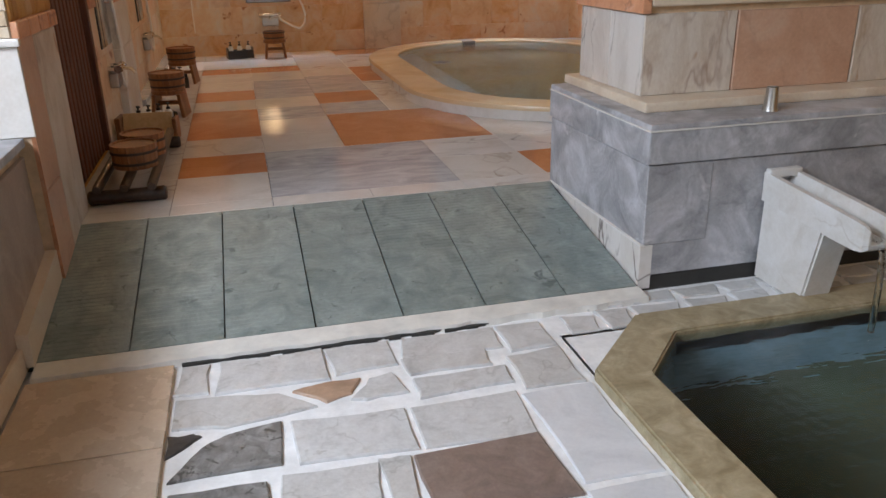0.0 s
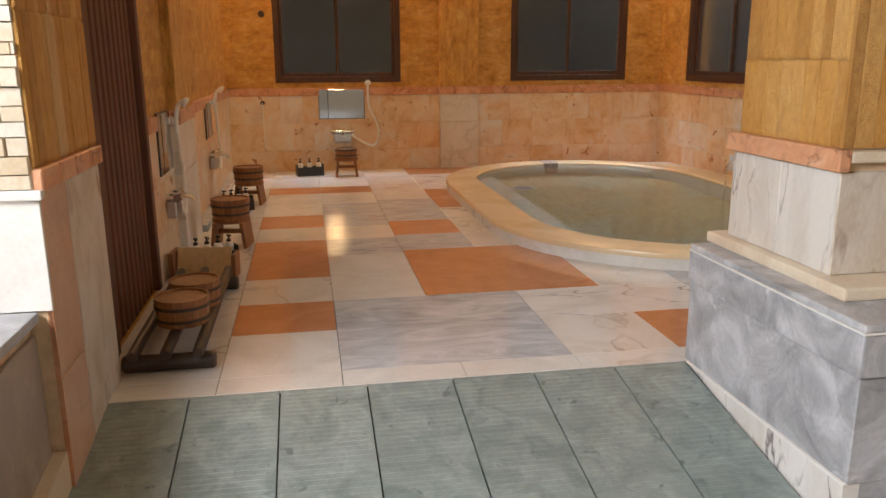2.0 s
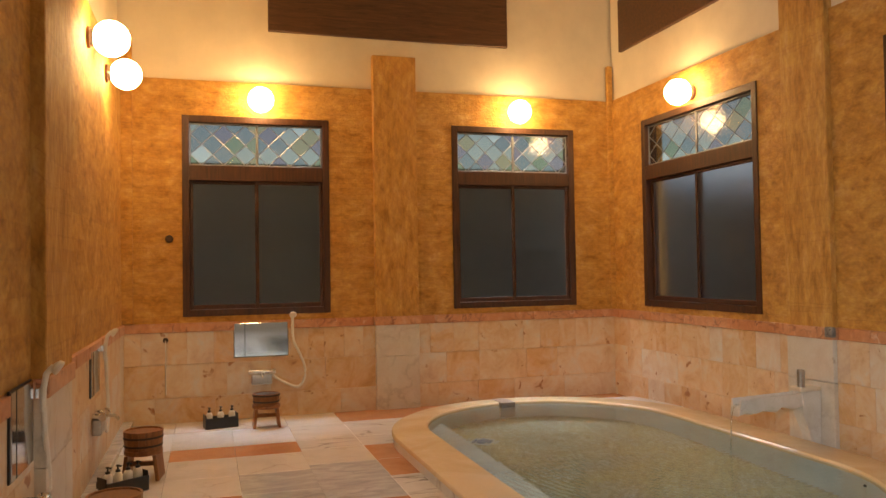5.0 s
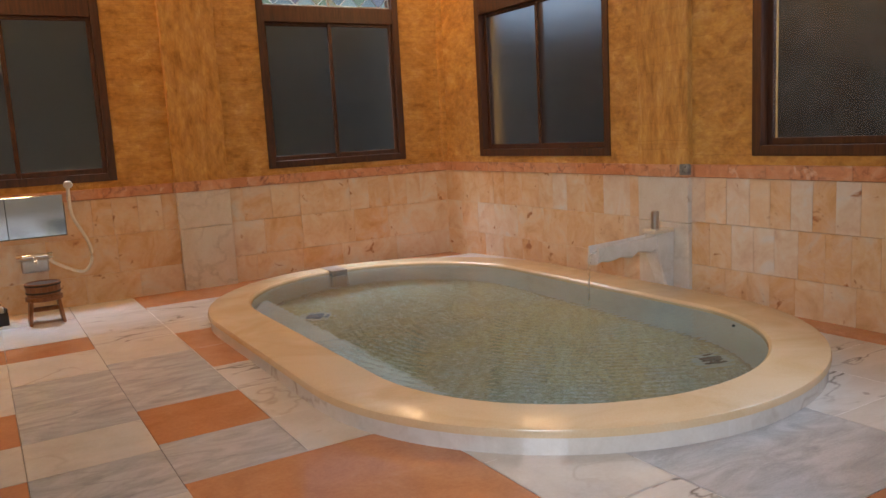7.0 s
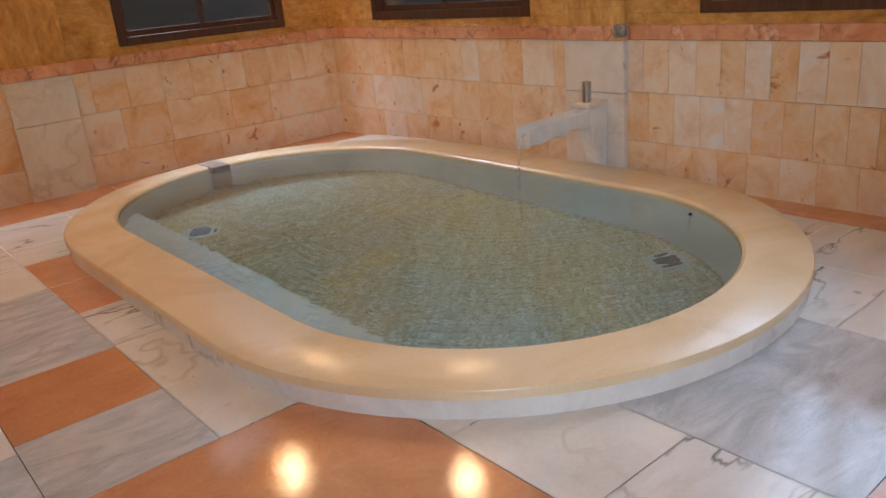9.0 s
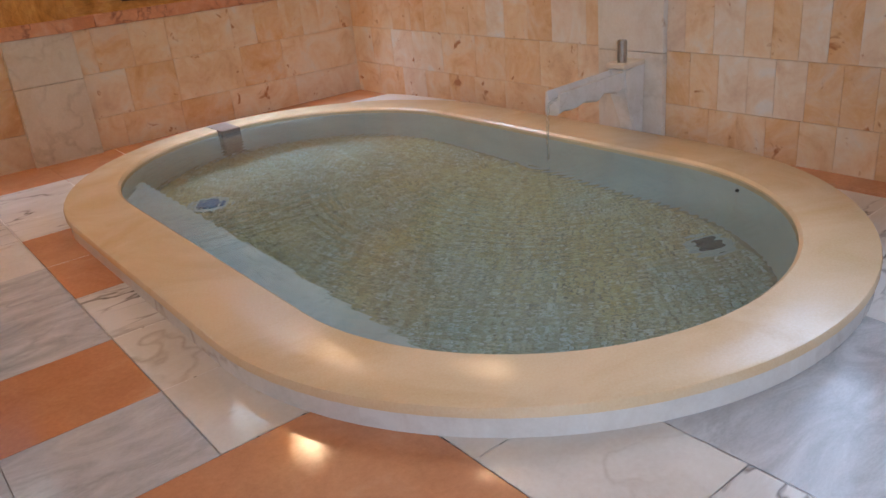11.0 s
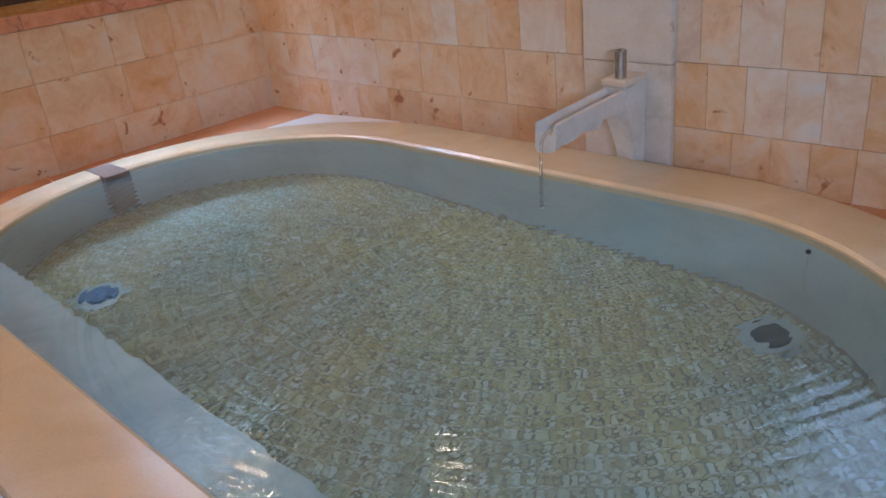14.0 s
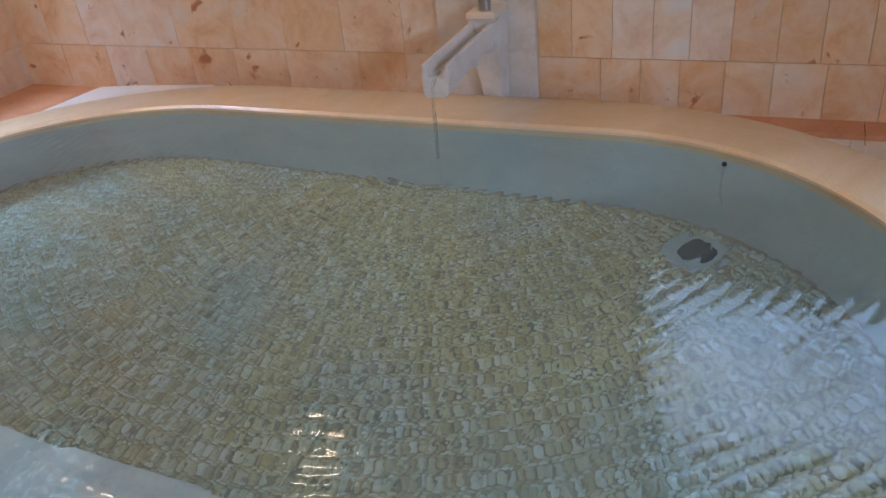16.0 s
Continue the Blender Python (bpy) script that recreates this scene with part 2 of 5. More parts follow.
SPOUT_MARBLE = stone("pale_spout_marble", [(0.3, (0.60, 0.57, 0.53)), (0.55, (0.70, 0.68, 0.66)), (0.75, (0.76, 0.75, 0.75))], 5.0, None,
                     (0.40, 0.34, 0.28), 3.0, 0.015, 0.4, (0.2, 0.5), 0.3, 30)
CREAM = stone("cream_marble", [(0.3, (0.60, 0.48, 0.36)), (0.6, (0.70, 0.60, 0.48))], 3.0, rough=(0.2, 0.45), relief=0.1)
BROWN_PANEL = stone("brown_grey_marble_panel", [(0.3, (0.26, 0.20, 0.16)), (0.6, (0.40, 0.32, 0.27)), (0.8, (0.46, 0.40, 0.36))], 2.0, (0.3, [(0, (0.30, 0.23, 0.18)), (1, (0.45, 0.38, 0.33))]),
                    (0.55, 0.48, 0.42), 1.6, 0.02, 0.5, (0.3, 0.5), 0.1)
RIM = stone("cream_tub_rim", [(0.3, (0.67, 0.49, 0.28)), (0.6, (0.76, 0.60, 0.40))], 1.8, None, rough=(0.15, 0.29), relief=0.02, relief_scale=14, grain=120, offset=False)
SLATE = stone("green_grey_slate", [(0.3, (0.12, 0.155, 0.15)), (0.5, (0.21, 0.255, 0.248)), (0.7, (0.32, 0.365, 0.355))], 7.0, (0.25, [(0, (0.17, 0.21, 0.205)), (1, (0.30, 0.34, 0.335))]),
              stains=((0.12, 0.15, 0.145), 14, 0.63), rough=(0.22, 0.5), relief=0.3, relief_scale=60)
PAVING = stone("grey_paving_stone", [(0.28, (0.36, 0.355, 0.345)), (0.45, (0.52, 0.515, 0.51)), (0.6, (0.62, 0.62, 0.62)), (0.75, (0.70, 0.70, 0.71))], 7.0,
               (0.4, [(0.0, (0.42, 0.40, 0.37)), (0.35, (0.52, 0.51, 0.50)), (0.7, (0.60, 0.60, 0.61)), (1.0, (0.65, 0.66, 0.68))]),
               (0.24, 0.23, 0.21), 5.0, 0.02, 0.4, (0.30, 0.6), 0.45, 20, stains=((0.30, 0.28, 0.25), 7.0, 0.66))
DARK_PAVING = stone("dark_pitted_paving", [(0.3, (0.12, 0.115, 0.11)), (0.55, (0.24, 0.235, 0.23)), (0.75, (0.38, 0.375, 0.37))], 9.0, None, (0.09, 0.085, 0.08), 9.0, 0.04, 0.6, (0.4, 0.7), 0.6, 30, stains=((0.08, 0.075, 0.07), 24, 0.6))
BLACK_PAVING = stone("near_black_paving", [(0.3, (0.035, 0.035, 0.037)), (0.7, (0.075, 0.075, 0.08))], 9.0, None, rough=(0.35, 0.6), relief=0.3)
BROWN_PAVING = stone("orange_brown_paving", [(0.3, (0.30, 0.20, 0.14)), (0.6, (0.46, 0.31, 0.22)), (0.8, (0.52, 0.42, 0.34))], 6.0, None, rough=(0.3, 0.6), relief=0.3)
SLAB_PAVING = stone("pale_marble_paving", [(0.3, (0.56, 0.57, 0.60)), (0.6, (0.70, 0.71, 0.74))], 3.0, (0.2, [(0, (0.60, 0.61, 0.63)), (1, (0.70, 0.71, 0.74))]), (0.42, 0.43, 0.46), 2.2, 0.02, 0.5, (0.2, 0.45), 0.1, distortion=1.5)
RED_PAVING = stone("red_brown_paving", [(0.3, (0.17, 0.125, 0.105)), (0.7, (0.29, 0.22, 0.19))], 9.0, None, (0.18, 0.13, 0.12), 12.0, 0.04, 0.5, (0.3, 0.6), 0.3, 40)
GROUT = plain("pale_grout", (0.82, 0.82, 0.83), 0.75, vary=0.14, scale=9, relief=0.25)
CONCRETE = plain("white_cement", (0.70, 0.68, 0.64), 0.7, vary=0.14, scale=8, relief=0.3)
BEIGE_SLAB = stone("beige_marble_slab", [(0.3, (0.52, 0.40, 0.30)), (0.6, (0.66, 0.55, 0.44))], 2.0, (0.25, [(0, (0.54, 0.44, 0.35)), (1, (0.68, 0.60, 0.52))]), rough=(0.14, 0.4), relief=0.08)
POOL_EDGE = stone("yellow_stone_kerb", [(0.3, (0.26, 0.21, 0.12)), (0.6, (0.42, 0.355, 0.23)), (0.8, (0.54, 0.48, 0.36))], 10.0, None, rough=(0.3, 0.6), relief=0.3, relief_scale=50)
POOL_TILE = plain("dark_blue_pool_tile", (0.36, 0.50, 0.58), 0.4, vary=0.35, scale=5, relief=0.1)
TUB_WALL = stone("blue_grey_tub_lining", [(0.3, (0.38, 0.45, 0.47)), (0.6, (0.46, 0.53, 0.54))], 2.0, None, rough=(0.3, 0.5), relief=0.1)
TUB_STEP = stone("pale_tub_step", [(0.3, (0.46, 0.52, 0.53)), (0.6, (0.60, 0.65, 0.65))], 3.0, None, rough=(0.3, 0.5), relief=0.1)
STACK = stone("stacked_pale_stone", [(0.3, (0.44, 0.32, 0.20)), (0.6, (0.60, 0.52, 0.42))], 8.0,
              (0.5, [(0, (0.48, 0.33, 0.18)), (0.4, (0.58, 0.46, 0.32)), (1, (0.64, 0.60, 0.55))]), rough=(0.5, 0.8), relief=0.6, relief_scale=30)
FRAME_WOOD = wood("dark_brown_window_wood", (0.028, 0.010, 0.005), (0.100, 0.036, 0.015))
DOOR_WOOD = wood("dark_red_brown_door_wood", (0.055, 0.016, 0.007), (0.165, 0.052, 0.020), rough=(0.5, 0.7))
PANEL_WOOD = wood("dark_vent_board", (0.05, 0.022, 0.010), (0.13, 0.060, 0.028), 'x')
STOOL_WOOD = wood("honey_stool_wood", (0.16, 0.058, 0.018), (0.34, 0.14, 0.048))
TUB_WOOD = wood("bucket_stave_wood", (0.17, 0.062, 0.020), (0.36, 0.15, 0.052))
LOG_WOOD = wood("dark_log_wood", (0.018, 0.009, 0.006), (0.055, 0.028, 0.016), 'y')
BOARD_WOOD = wood("pale_cypress_board", (0.55, 0.36, 0.17), (0.68, 0.49, 0.27), 'y')
HOOP = plain("dark_hoop", (0.05, 0.028, 0.016), 0.55)
CHROME = plain("chrome", (0.80, 0.80, 0.80), 0.10, 1.0, 0.03, relief=0)
STEEL = plain("brushed_steel", (0.52, 0.50, 0.48), 0.30, 1.0, 0.08, 40)
WHITE_PLASTIC = plain("white_plastic", (0.82, 0.80, 0.75), 0.35, vary=0.04, relief=0)
BLACK_PLASTIC = plain("black_plastic", (0.018, 0.016, 0.015), 0.35, vary=0.1, relief=0)
CRATE_BLACK = plain("black_lacquer_crate", (0.020, 0.015, 0.012), 0.3, vary=0.2)
MIRROR = plain("mirror_glass", (0.46, 0.48, 0.50), 0.07, 1.0, 0.01, relief=0)
CAULK = plain("white_caulk", (0.72, 0.70, 0.68), 0.6, vary=0.08)
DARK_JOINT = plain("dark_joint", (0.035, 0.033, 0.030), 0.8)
TILE_BED = plain("tile_bed_mortar", (0.62, 0.45, 0.29), 0.8, vary=0.2)
CEILING_M = plain("pale_ceiling_board", (0.60, 0.50, 0.36), 0.7, vary=0.08, scale=4)
PLAIN_WALL = plain("plain_beige_wall", (0.62, 0.56, 0.48), 0.8, vary=0.08, scale=3)
DRAIN_BLACK = plain("drain_black", (0.012, 0.013, 0.013), 0.5)
DRAIN_BLUE = plain("blue_drain_cover", (0.06, 0.16, 0.34), 0.4)
LEAD = plain("grey_lead_came", (0.30, 0.31, 0.32), 0.4, 0.6)
NOTCH_STONE = plain("brown_notch_stone", (0.20, 0.145, 0.115), 0.4, vary=0.15)
GROUND_M = plain("garden_ground", (0.07, 0.08, 0.05), 0.95, vary=0.4, scale=1.5, relief=0.4)
SKY_BLOCK_M = plain("added_sky_block", (0.075, 0.080, 0.070), 0.9, vary=0.5, scale=2.0, relief=0.5)


def pebble_material():
    """Small rounded pebbles, each a tone of its own, olive in places and blue-grey in others."""
    m, nt, p = fresh("pebble_tub_floor")
    v = place(nt, False)
    geo = nt.nodes.new("ShaderNodeNewGeometry")
    tone = ramp(nt, geo.outputs["Random Per Island"], [(0.0, (0.38, 0.35, 0.24)), (0.3, (0.45, 0.42, 0.30)), (0.6, (0.50, 0.48, 0.38)), (0.85, (0.53, 0.53, 0.47)), (1.0, (0.60, 0.61, 0.58))])
    drift = ramp(nt, noise_of(nt, v, 1.1, 4), [(0.38, (0.42, 0.53, 0.58)), (0.5, (0.53, 0.54, 0.47)), (0.60, (0.60, 0.56, 0.33))])
    col = blend(nt, 0.75, tone, drift, 'OVERLAY')
    fine = ramp(nt, noise_of(nt, v, 160, 3, 0.7), [(0.3, (0.40, 0.40, 0.40)), (0.7, (0.60, 0.60, 0.60))])
    nt.links.new(blend(nt, 0.5, col, fine, 'OVERLAY'), p.inputs["Base Color"])
    p.inputs["Roughness"].default_value = 0.45
    return m


PEBBLE = pebble_material()
PEBBLE_BED = plain("olive_pebble_mortar", (0.30, 0.29, 0.215), 0.8, vary=0.25, scale=9, relief=0.2)


def ripples(nt, centre, spacing, stretch, wave_scale, share):
    """Rings running out from where the water falls, broken up by small waves."""
    v = place(nt, False)
    shift = nt.nodes.new("ShaderNodeVectorMath")
    shift.operation = 'SUBTRACT'
    shift.inputs[1].default_value = centre
    nt.links.new(v, shift.inputs[0])
    ring = node(nt, "ShaderNodeTexWave", Scale=0.314 / spacing, Distortion=2.2, Detail=2.0)
    ring.inputs["Detail Scale"].default_value = 0.7
    ring.wave_type, ring.rings_direction, ring.wave_profile = 'RINGS', 'SPHERICAL', 'SIN'
    nt.links.new(shift.outputs[0], ring.inputs["Vector"])
    small = noise_of(nt, place(nt, False, stretch), wave_scale, 2, 0.45, 0.3)
    mix = nt.nodes.new("ShaderNodeMix")
    mix.data_type = 'FLOAT'
    mix.inputs[0].default_value = share
    nt.links.new(small, mix.inputs[2])
    nt.links.new(ring.outputs["Fac"], mix.inputs[3])
    return mix.outputs[0]


def water_material(name, tint, wave_scale, wave, distance=0.02, centre=(3.9, 7.37, 0.088), spacing=0.055, share=0.35, haze=None):
    """Water: clear or a little cloudy, its surface drawn into rings and small waves."""
    m, nt, p = fresh(name)
    nt.nodes.remove(p)
    out = nt.nodes["Material Output"]
    h = ripples(nt, centre, spacing, (0.55, 1.7, 1.0), wave_scale, share)
    b = node(nt, "ShaderNodeBump", Strength=wave, Distance=distance)
    nt.links.new(h, b.inputs["Height"])
    refr = node(nt, "ShaderNodeBsdfRefraction", Roughness=0.02 if haze else 0.0, IOR=1.33)
    refr.inputs["Color"].default_value = (*tint, 1)
    glo = node(nt, "ShaderNodeBsdfGlossy", Roughness=0.03)
    fr = node(nt, "ShaderNodeFresnel", IOR=1.33)
    mix = nt.nodes.new("ShaderNodeMixShader")
    for s in (refr, glo, fr):
        nt.links.new(b.outputs[0], s.inputs["Normal"])
    body = refr.outputs[0]
    if haze:
        cloud = node(nt, "ShaderNodeBsdfDiffuse")
        cloud.inputs["Color"].default_value = (*haze[1], 1)
        milky = nt.nodes.new("ShaderNodeMixShader")
        milky.inputs[0].default_value = haze[0]
        nt.links.new(body, milky.inputs[1])
        nt.links.new(cloud.outputs[0], milky.inputs[2])
        body = milky.outputs[0]
    nt.links.new(fr.outputs[0], mix.inputs[0])
    nt.links.new(body, mix.inputs[1])
    nt.links.new(glo.outputs[0], mix.inputs[2])
    nt.links.new(mix.outputs[0], out.inputs["Surface"])
    return m


WATER = water_material("hot_spring_water", (0.86, 0.93, 0.91), 13.0, 0.14, share=0.30, haze=(0.22, (0.26, 0.32, 0.31)))
DARK_WATER = water_material("lower_pool_water", (0.82, 0.91, 0.95), 11.0, 0.5, centre=(2.6, 2.3, -0.19), share=0.07)


def pane_material(name, tint, through_rough, gloss_rough, grain):
    """Obscured glass: the garden and sky show through it blurred, the room glints on it."""
    m, nt, p = fresh(name)
    nt.nodes.remove(p)
    out = nt.nodes["Material Output"]
    v = place(nt, False)
    tr = node(nt, "ShaderNodeBsdfRefraction", Roughness=through_rough, IOR=1.45)
    tr.inputs["Color"].default_value = (*tint, 1)
    glo = node(nt, "ShaderNodeBsdfGlossy", Roughness=gloss_rough)
    fr = node(nt, "ShaderNodeFresnel", IOR=1.45)
    mix = nt.nodes.new("ShaderNodeMixShader")
    b = node(nt, "ShaderNodeBump", Strength=grain, Distance=0.003)
    nt.links.new(noise_of(nt, v, 120, 2), b.inputs["Height"])
    nt.links.new(b.outputs[0], glo.inputs["Normal"])
    nt.links.new(fr.outputs[0], mix.inputs[0])
    nt.links.new(tr.outputs[0], mix.inputs[1])
    nt.links.new(glo.outputs[0], mix.inputs[2])
    nt.links.new(mix.outputs[0], out.inputs["Surface"])
    return m


FROSTED = pane_material("frosted_glass", (0.84, 0.84, 0.88), 0.30, 0.34, 0.0)
FROSTED_LIGHT = pane_material("pale_frosted_glass", (0.84, 0.86, 0.89), 0.07, 0.32, 0.0)
STAINED = [pane_material("leaded_glass_" + n, c, 0.10, 0.06, 0.05) for n, c in
           (("clear", (0.74, 0.72, 0.66)), ("grey", (0.60, 0.60, 0.58)), ("amber", (0.72, 0.64, 0.50)), ("green", (0.60, 0.61, 0.50)), ("violet", (0.62, 0.56, 0.57)), ("white", (0.86, 0.84, 0.79)))]


def lamp_material():
    m, nt, p = fresh("glowing_opal_glass")
    p.inputs["Base Color"].default_value = (0.9, 0.88, 0.82, 1)
    p.inputs["Roughness"].default_value = 0.25
    p.inputs["Emission Color"].default_value = (*LAMP_COLOUR, 1)
    p.inputs["Emission Strength"].default_value = LAMP_STRENGTH
    return m


OPAL = lamp_material()

# ---- building helpers ----


def box(bm, x0, x1, y0, y1, z0, z1, bevel=0.0, segments=1):
    geo = bmesh.ops.create_cube(bm, size=1.0)
    vs = geo["verts"]
    bmesh.ops.scale(bm, verts=vs, vec=(x1 - x0, y1 - y0, z1 - z0))
    bmesh.ops.translate(bm, verts=vs, vec=((x0 + x1) / 2, (y0 + y1) / 2, (z0 + z1) / 2))
    if bevel:
        es = list({e for v in vs for e in v.link_edges})
        bmesh.ops.bevel(bm, geom=es, offset=bevel, segments=segments, profile=0.6, affect='EDGES')
    return vs


def lathe(bm, profile, steps=24, centre=(0, 0, 0), axis='z'):
    """Turns (radius, height) pairs about an axis."""
    rings = []
    for r, h in profile:
        ring = []
        for i in range(steps):
            a = 2 * math.pi * i / steps
            p = (r * math.cos(a), r * math.sin(a), h)
            if axis == 'x':
                p = (h, p[0], p[1])
            elif axis == 'y':
                p = (p[0], h, p[1])
            ring.append(bm.verts.new([centre[k] + p[k] for k in range(3)]))
        rings.append(ring)
    for a, b in zip(rings, rings[1:]):
        for i in range(steps):
            j = (i + 1) % steps
            bm.faces.new((a[i], a[j], b[j], b[i]))
    if profile[0][0] > 1e-4:
        bm.faces.new(rings[0][::-1])
    if profile[-1][0] > 1e-4:
        bm.faces.new(rings[-1])
    bmesh.ops.recalc_face_normals(bm, faces=bm.faces[:])


def tube(bm, points, radius, sides=8):
    """A round tube along a line of points."""
    pts = [Vector(p) for p in points]
    rings = []
    for i, p in enumerate(pts):
        d = (pts[min(i + 1, len(pts) - 1)] - pts[max(i - 1, 0)]).normalized()
        side = d.cross(Vector((0, 0, 1)))
        if side.length < 1e-3:
            side = d.cross(Vector((0, 1, 0)))
        side.normalize()
        up = side.cross(d)
        rings.append([bm.verts.new(p + radius * (math.cos(2 * math.pi * k / sides) * side + math.sin(2 * math.pi * k / sides) * up)) for k in range(sides)])
    for a, b in zip(rings, rings[1:]):
        for k in range(sides):
            bm.faces.new((a[k], a[(k + 1) % sides], b[(k + 1) % sides], b[k]))
    bm.faces.new(rings[0][::-1])
    bm.faces.new(rings[-1])
    bmesh.ops.recalc_face_normals(bm, faces=bm.faces[:])


def prism(bm, outline, z0, z1, bevel=0.0):
    """A flat polygon given thickness, its upper edge eased."""
    n = len(outline)
    c = Vector((sum(p[0] for p in outline) / n, sum(p[1] for p in outline) / n))
    low = [bm.verts.new((x, y, z0)) for x, y in outline]
    mid = [bm.verts.new((x, y, z1 - bevel)) for x, y in outline]
    top = mid
    for i in range(n):
        j = (i + 1) % n
        bm.faces.new((low[i], low[j], mid[j], mid[i]))
    if bevel:
        top = []
        for x, y in outline:
            d = (c - Vector((x, y)))
            d = d.normalized() * min(bevel * 1.4, d.length * 0.3)
            top.append(bm.verts.new((x + d.x, y + d.y, z1)))
        for i in range(n):
            j = (i + 1) % n
            bm.faces.new((mid[i], mid[j], top[j], top[i]))
    bm.faces.new(top)
    bmesh.ops.recalc_face_normals(bm, faces=bm.faces[:])


def mesh_of(name, bm, material, smooth=False):
    me = bpy.data.meshes.new(name)
    bm.to_mesh(me)
    bm.free()
    if material:
        me.materials.append(material)
    if smooth:
        me.polygons.foreach_set("use_smooth", [True] * len(me.polygons))
    return me


def smooth_by_angle(ob, degrees=35):
    ob.data.polygons.foreach_set("use_smooth", [True] * len(ob.data.polygons))
    ob.data.set_sharp_from_angle(angle=radians(degrees))
    return ob


def part(name, bm, material, parent=None, label="", round_off=False):
    ob = new(name, mesh_of(name, bm, material))
    if round_off:
        smooth_by_angle(ob)
    if parent:
        ob.parent = parent
    if label:
        tagged(ob, label)
    return ob


def block(name, b, material, parent=None, label="", bevel=0.004, segments=1):
    bm = bmesh.new()
    box(bm, *b, bevel, segments)
    return part(name, bm, material, parent, label)


def thing(name, at, label, category, group=""):
    ob = new(name)
    ob.empty_display_size = 0.05
    ob.matrix_world = pose(*at) if len(at) > 3 else pose(*at, 0, 0, 0)
    return tagged(ob, label, category, group)


def structure(ob, label, category):
    return tagged(ob, label, category, kind="structure")


def wall_with_openings(bm, axis, at, thick, u0, u1, z0, z1, openings):
    """A wall across x or y, in cells that leave its openings free. openings: (u0, u1, z0, z1)."""
    us = sorted({u0, u1, *[c for o in openings for c in o[:2]]})
    zs = sorted({z0, z1, *[c for o in openings for c in o[2:]]})
    for a, b in zip(us, us[1:]):
        for c, d in zip(zs, zs[1:]):
            mu, mz = (a + b) / 2, (c + d) / 2
            if any(o[0] < mu < o[1] and o[2] < mz < o[3] for o in openings):
                continue
            if axis == 'y':
                box(bm, a, b, at, at + thick, c, d)
            else:
                box(bm, at, at + thick, a, b, c, d)


UNIT = {}


def unit_piece(material, ease=0.06):
    """A shared unit slab, eased on its outer side; outer face at z = 1."""
    key = (material.name, ease)
    if key not in UNIT:
        bm = bmesh.new()
        lo = [bm.verts.new((x, y, 0)) for x, y in ((-.5, -.5), (.5, -.5), (.5, .5), (-.5, .5))]
        mi = [bm.verts.new((x, y, 0.7)) for x, y in ((-.5, -.5), (.5, -.5), (.5, .5), (-.5, .5))]
        k = 0.5 - ease
        hi = [bm.verts.new((x, y, 1)) for x, y in ((-k, -k), (k, -k), (k, k), (-k, k))]
        for i in range(4):
            j = (i + 1) % 4
            bm.faces.new((lo[i], lo[j], mi[j], mi[i]))
            bm.faces.new((mi[i], mi[j], hi[j], hi[i]))
        bm.faces.new(hi)
        bm.faces.new(lo[::-1])
        UNIT[key] = mesh_of("piece", bm, material)
    return UNIT[key]


def piece(name, material, parent, centre, size, facing, ease=0.03):
    """One slab or tile: size is (width, height, depth); facing is the way that its outer face looks."""
    turn = {'+z': (0, 0, 0), '-y': (90, 0, 0), '+y': (90, 0, 180), '-x': (90, 0, -90), '+x': (90, 0, 90)}[facing]
    ob = new(name, unit_piece(material, ease))
    ob.matrix_world = pose(*centre, *turn) @ Matrix.Diagonal((*size, 1))
    if parent:
        ob.parent = parent
    return ob

# ---- the large structure ----
NORTH, EAST, WEST, SOUTH, TOP = 10.50, 4.72, -0.53, -4.0, 4.75
LOW = -0.20
PLASTER_Z = 3.35

N_WINDOWS = [(0.02, 1.46, 1.02, 3.00), (2.79, 4.24, 1.02, 3.00)]
E_WINDOWS = [(8.00, 9.83, 1.02, 3.00), (4.90, 6.70, 1.02, 3.00)]

bm = bmesh.new()
wall_with_openings(bm, 'y', NORTH, 0.25, WEST - 0.2, EAST + 0.25, -0.6, PLASTER_Z, N_WINDOWS)
wall_north = structure(part("wall_north", bm, OCHRE_N), "rough ochre split-stone wall above marble dado", "wall")
bm = bmesh.new()
box(bm, WEST - 0.2, EAST + 0.25, NORTH + 0.03, NORTH + 0.25, PLASTER_Z, TOP)
structure(part("wall_north_plaster", bm, PLASTER), "cream white plaster upper wall", "wall")
bm = bmesh.new()
wall_with_openings(bm, 'x', EAST, 0.25, SOUTH, NORTH, -0.6, PLASTER_Z, E_WINDOWS)
wall_east = structure(part("wall_east", bm, OCHRE_E), "rough ochre split-stone wall above marble dado", "wall")
bm = bmesh.new()
box(bm, EAST + 0.03, EAST + 0.25, SOUTH, NORTH, PLASTER_Z, TOP)
structure(part("wall_east_plaster", bm, PLASTER), "cream white plaster upper wall", "wall")
bm = bmesh.new()
wall_with_openings(bm, 'x', WEST - 0.2, 0.2, 4.37, NORTH, -0.6, PLASTER_Z, [(4.60, 5.74, 0.0, 2.06)])
wall_west = structure(part("wall_west", bm, OCHRE_E), "rough ochre split-stone wall above marble dado", "wall")
bm = bmesh.new()
box(bm, WEST - 0.2, WEST - 0.03, 4.37, NORTH, PLASTER_Z, TOP)
structure(part("wall_west_plaster", bm, PLASTER), "cream white plaster upper wall", "wall")
bm = bmesh.new()
wall_with_openings(bm, 'y', SOUTH - 0.25, 0.25, FAR_W - 0.2, EAST + 0.25, -0.6, TOP, [(-0.3, 4.1, 0.6, 2.6)])
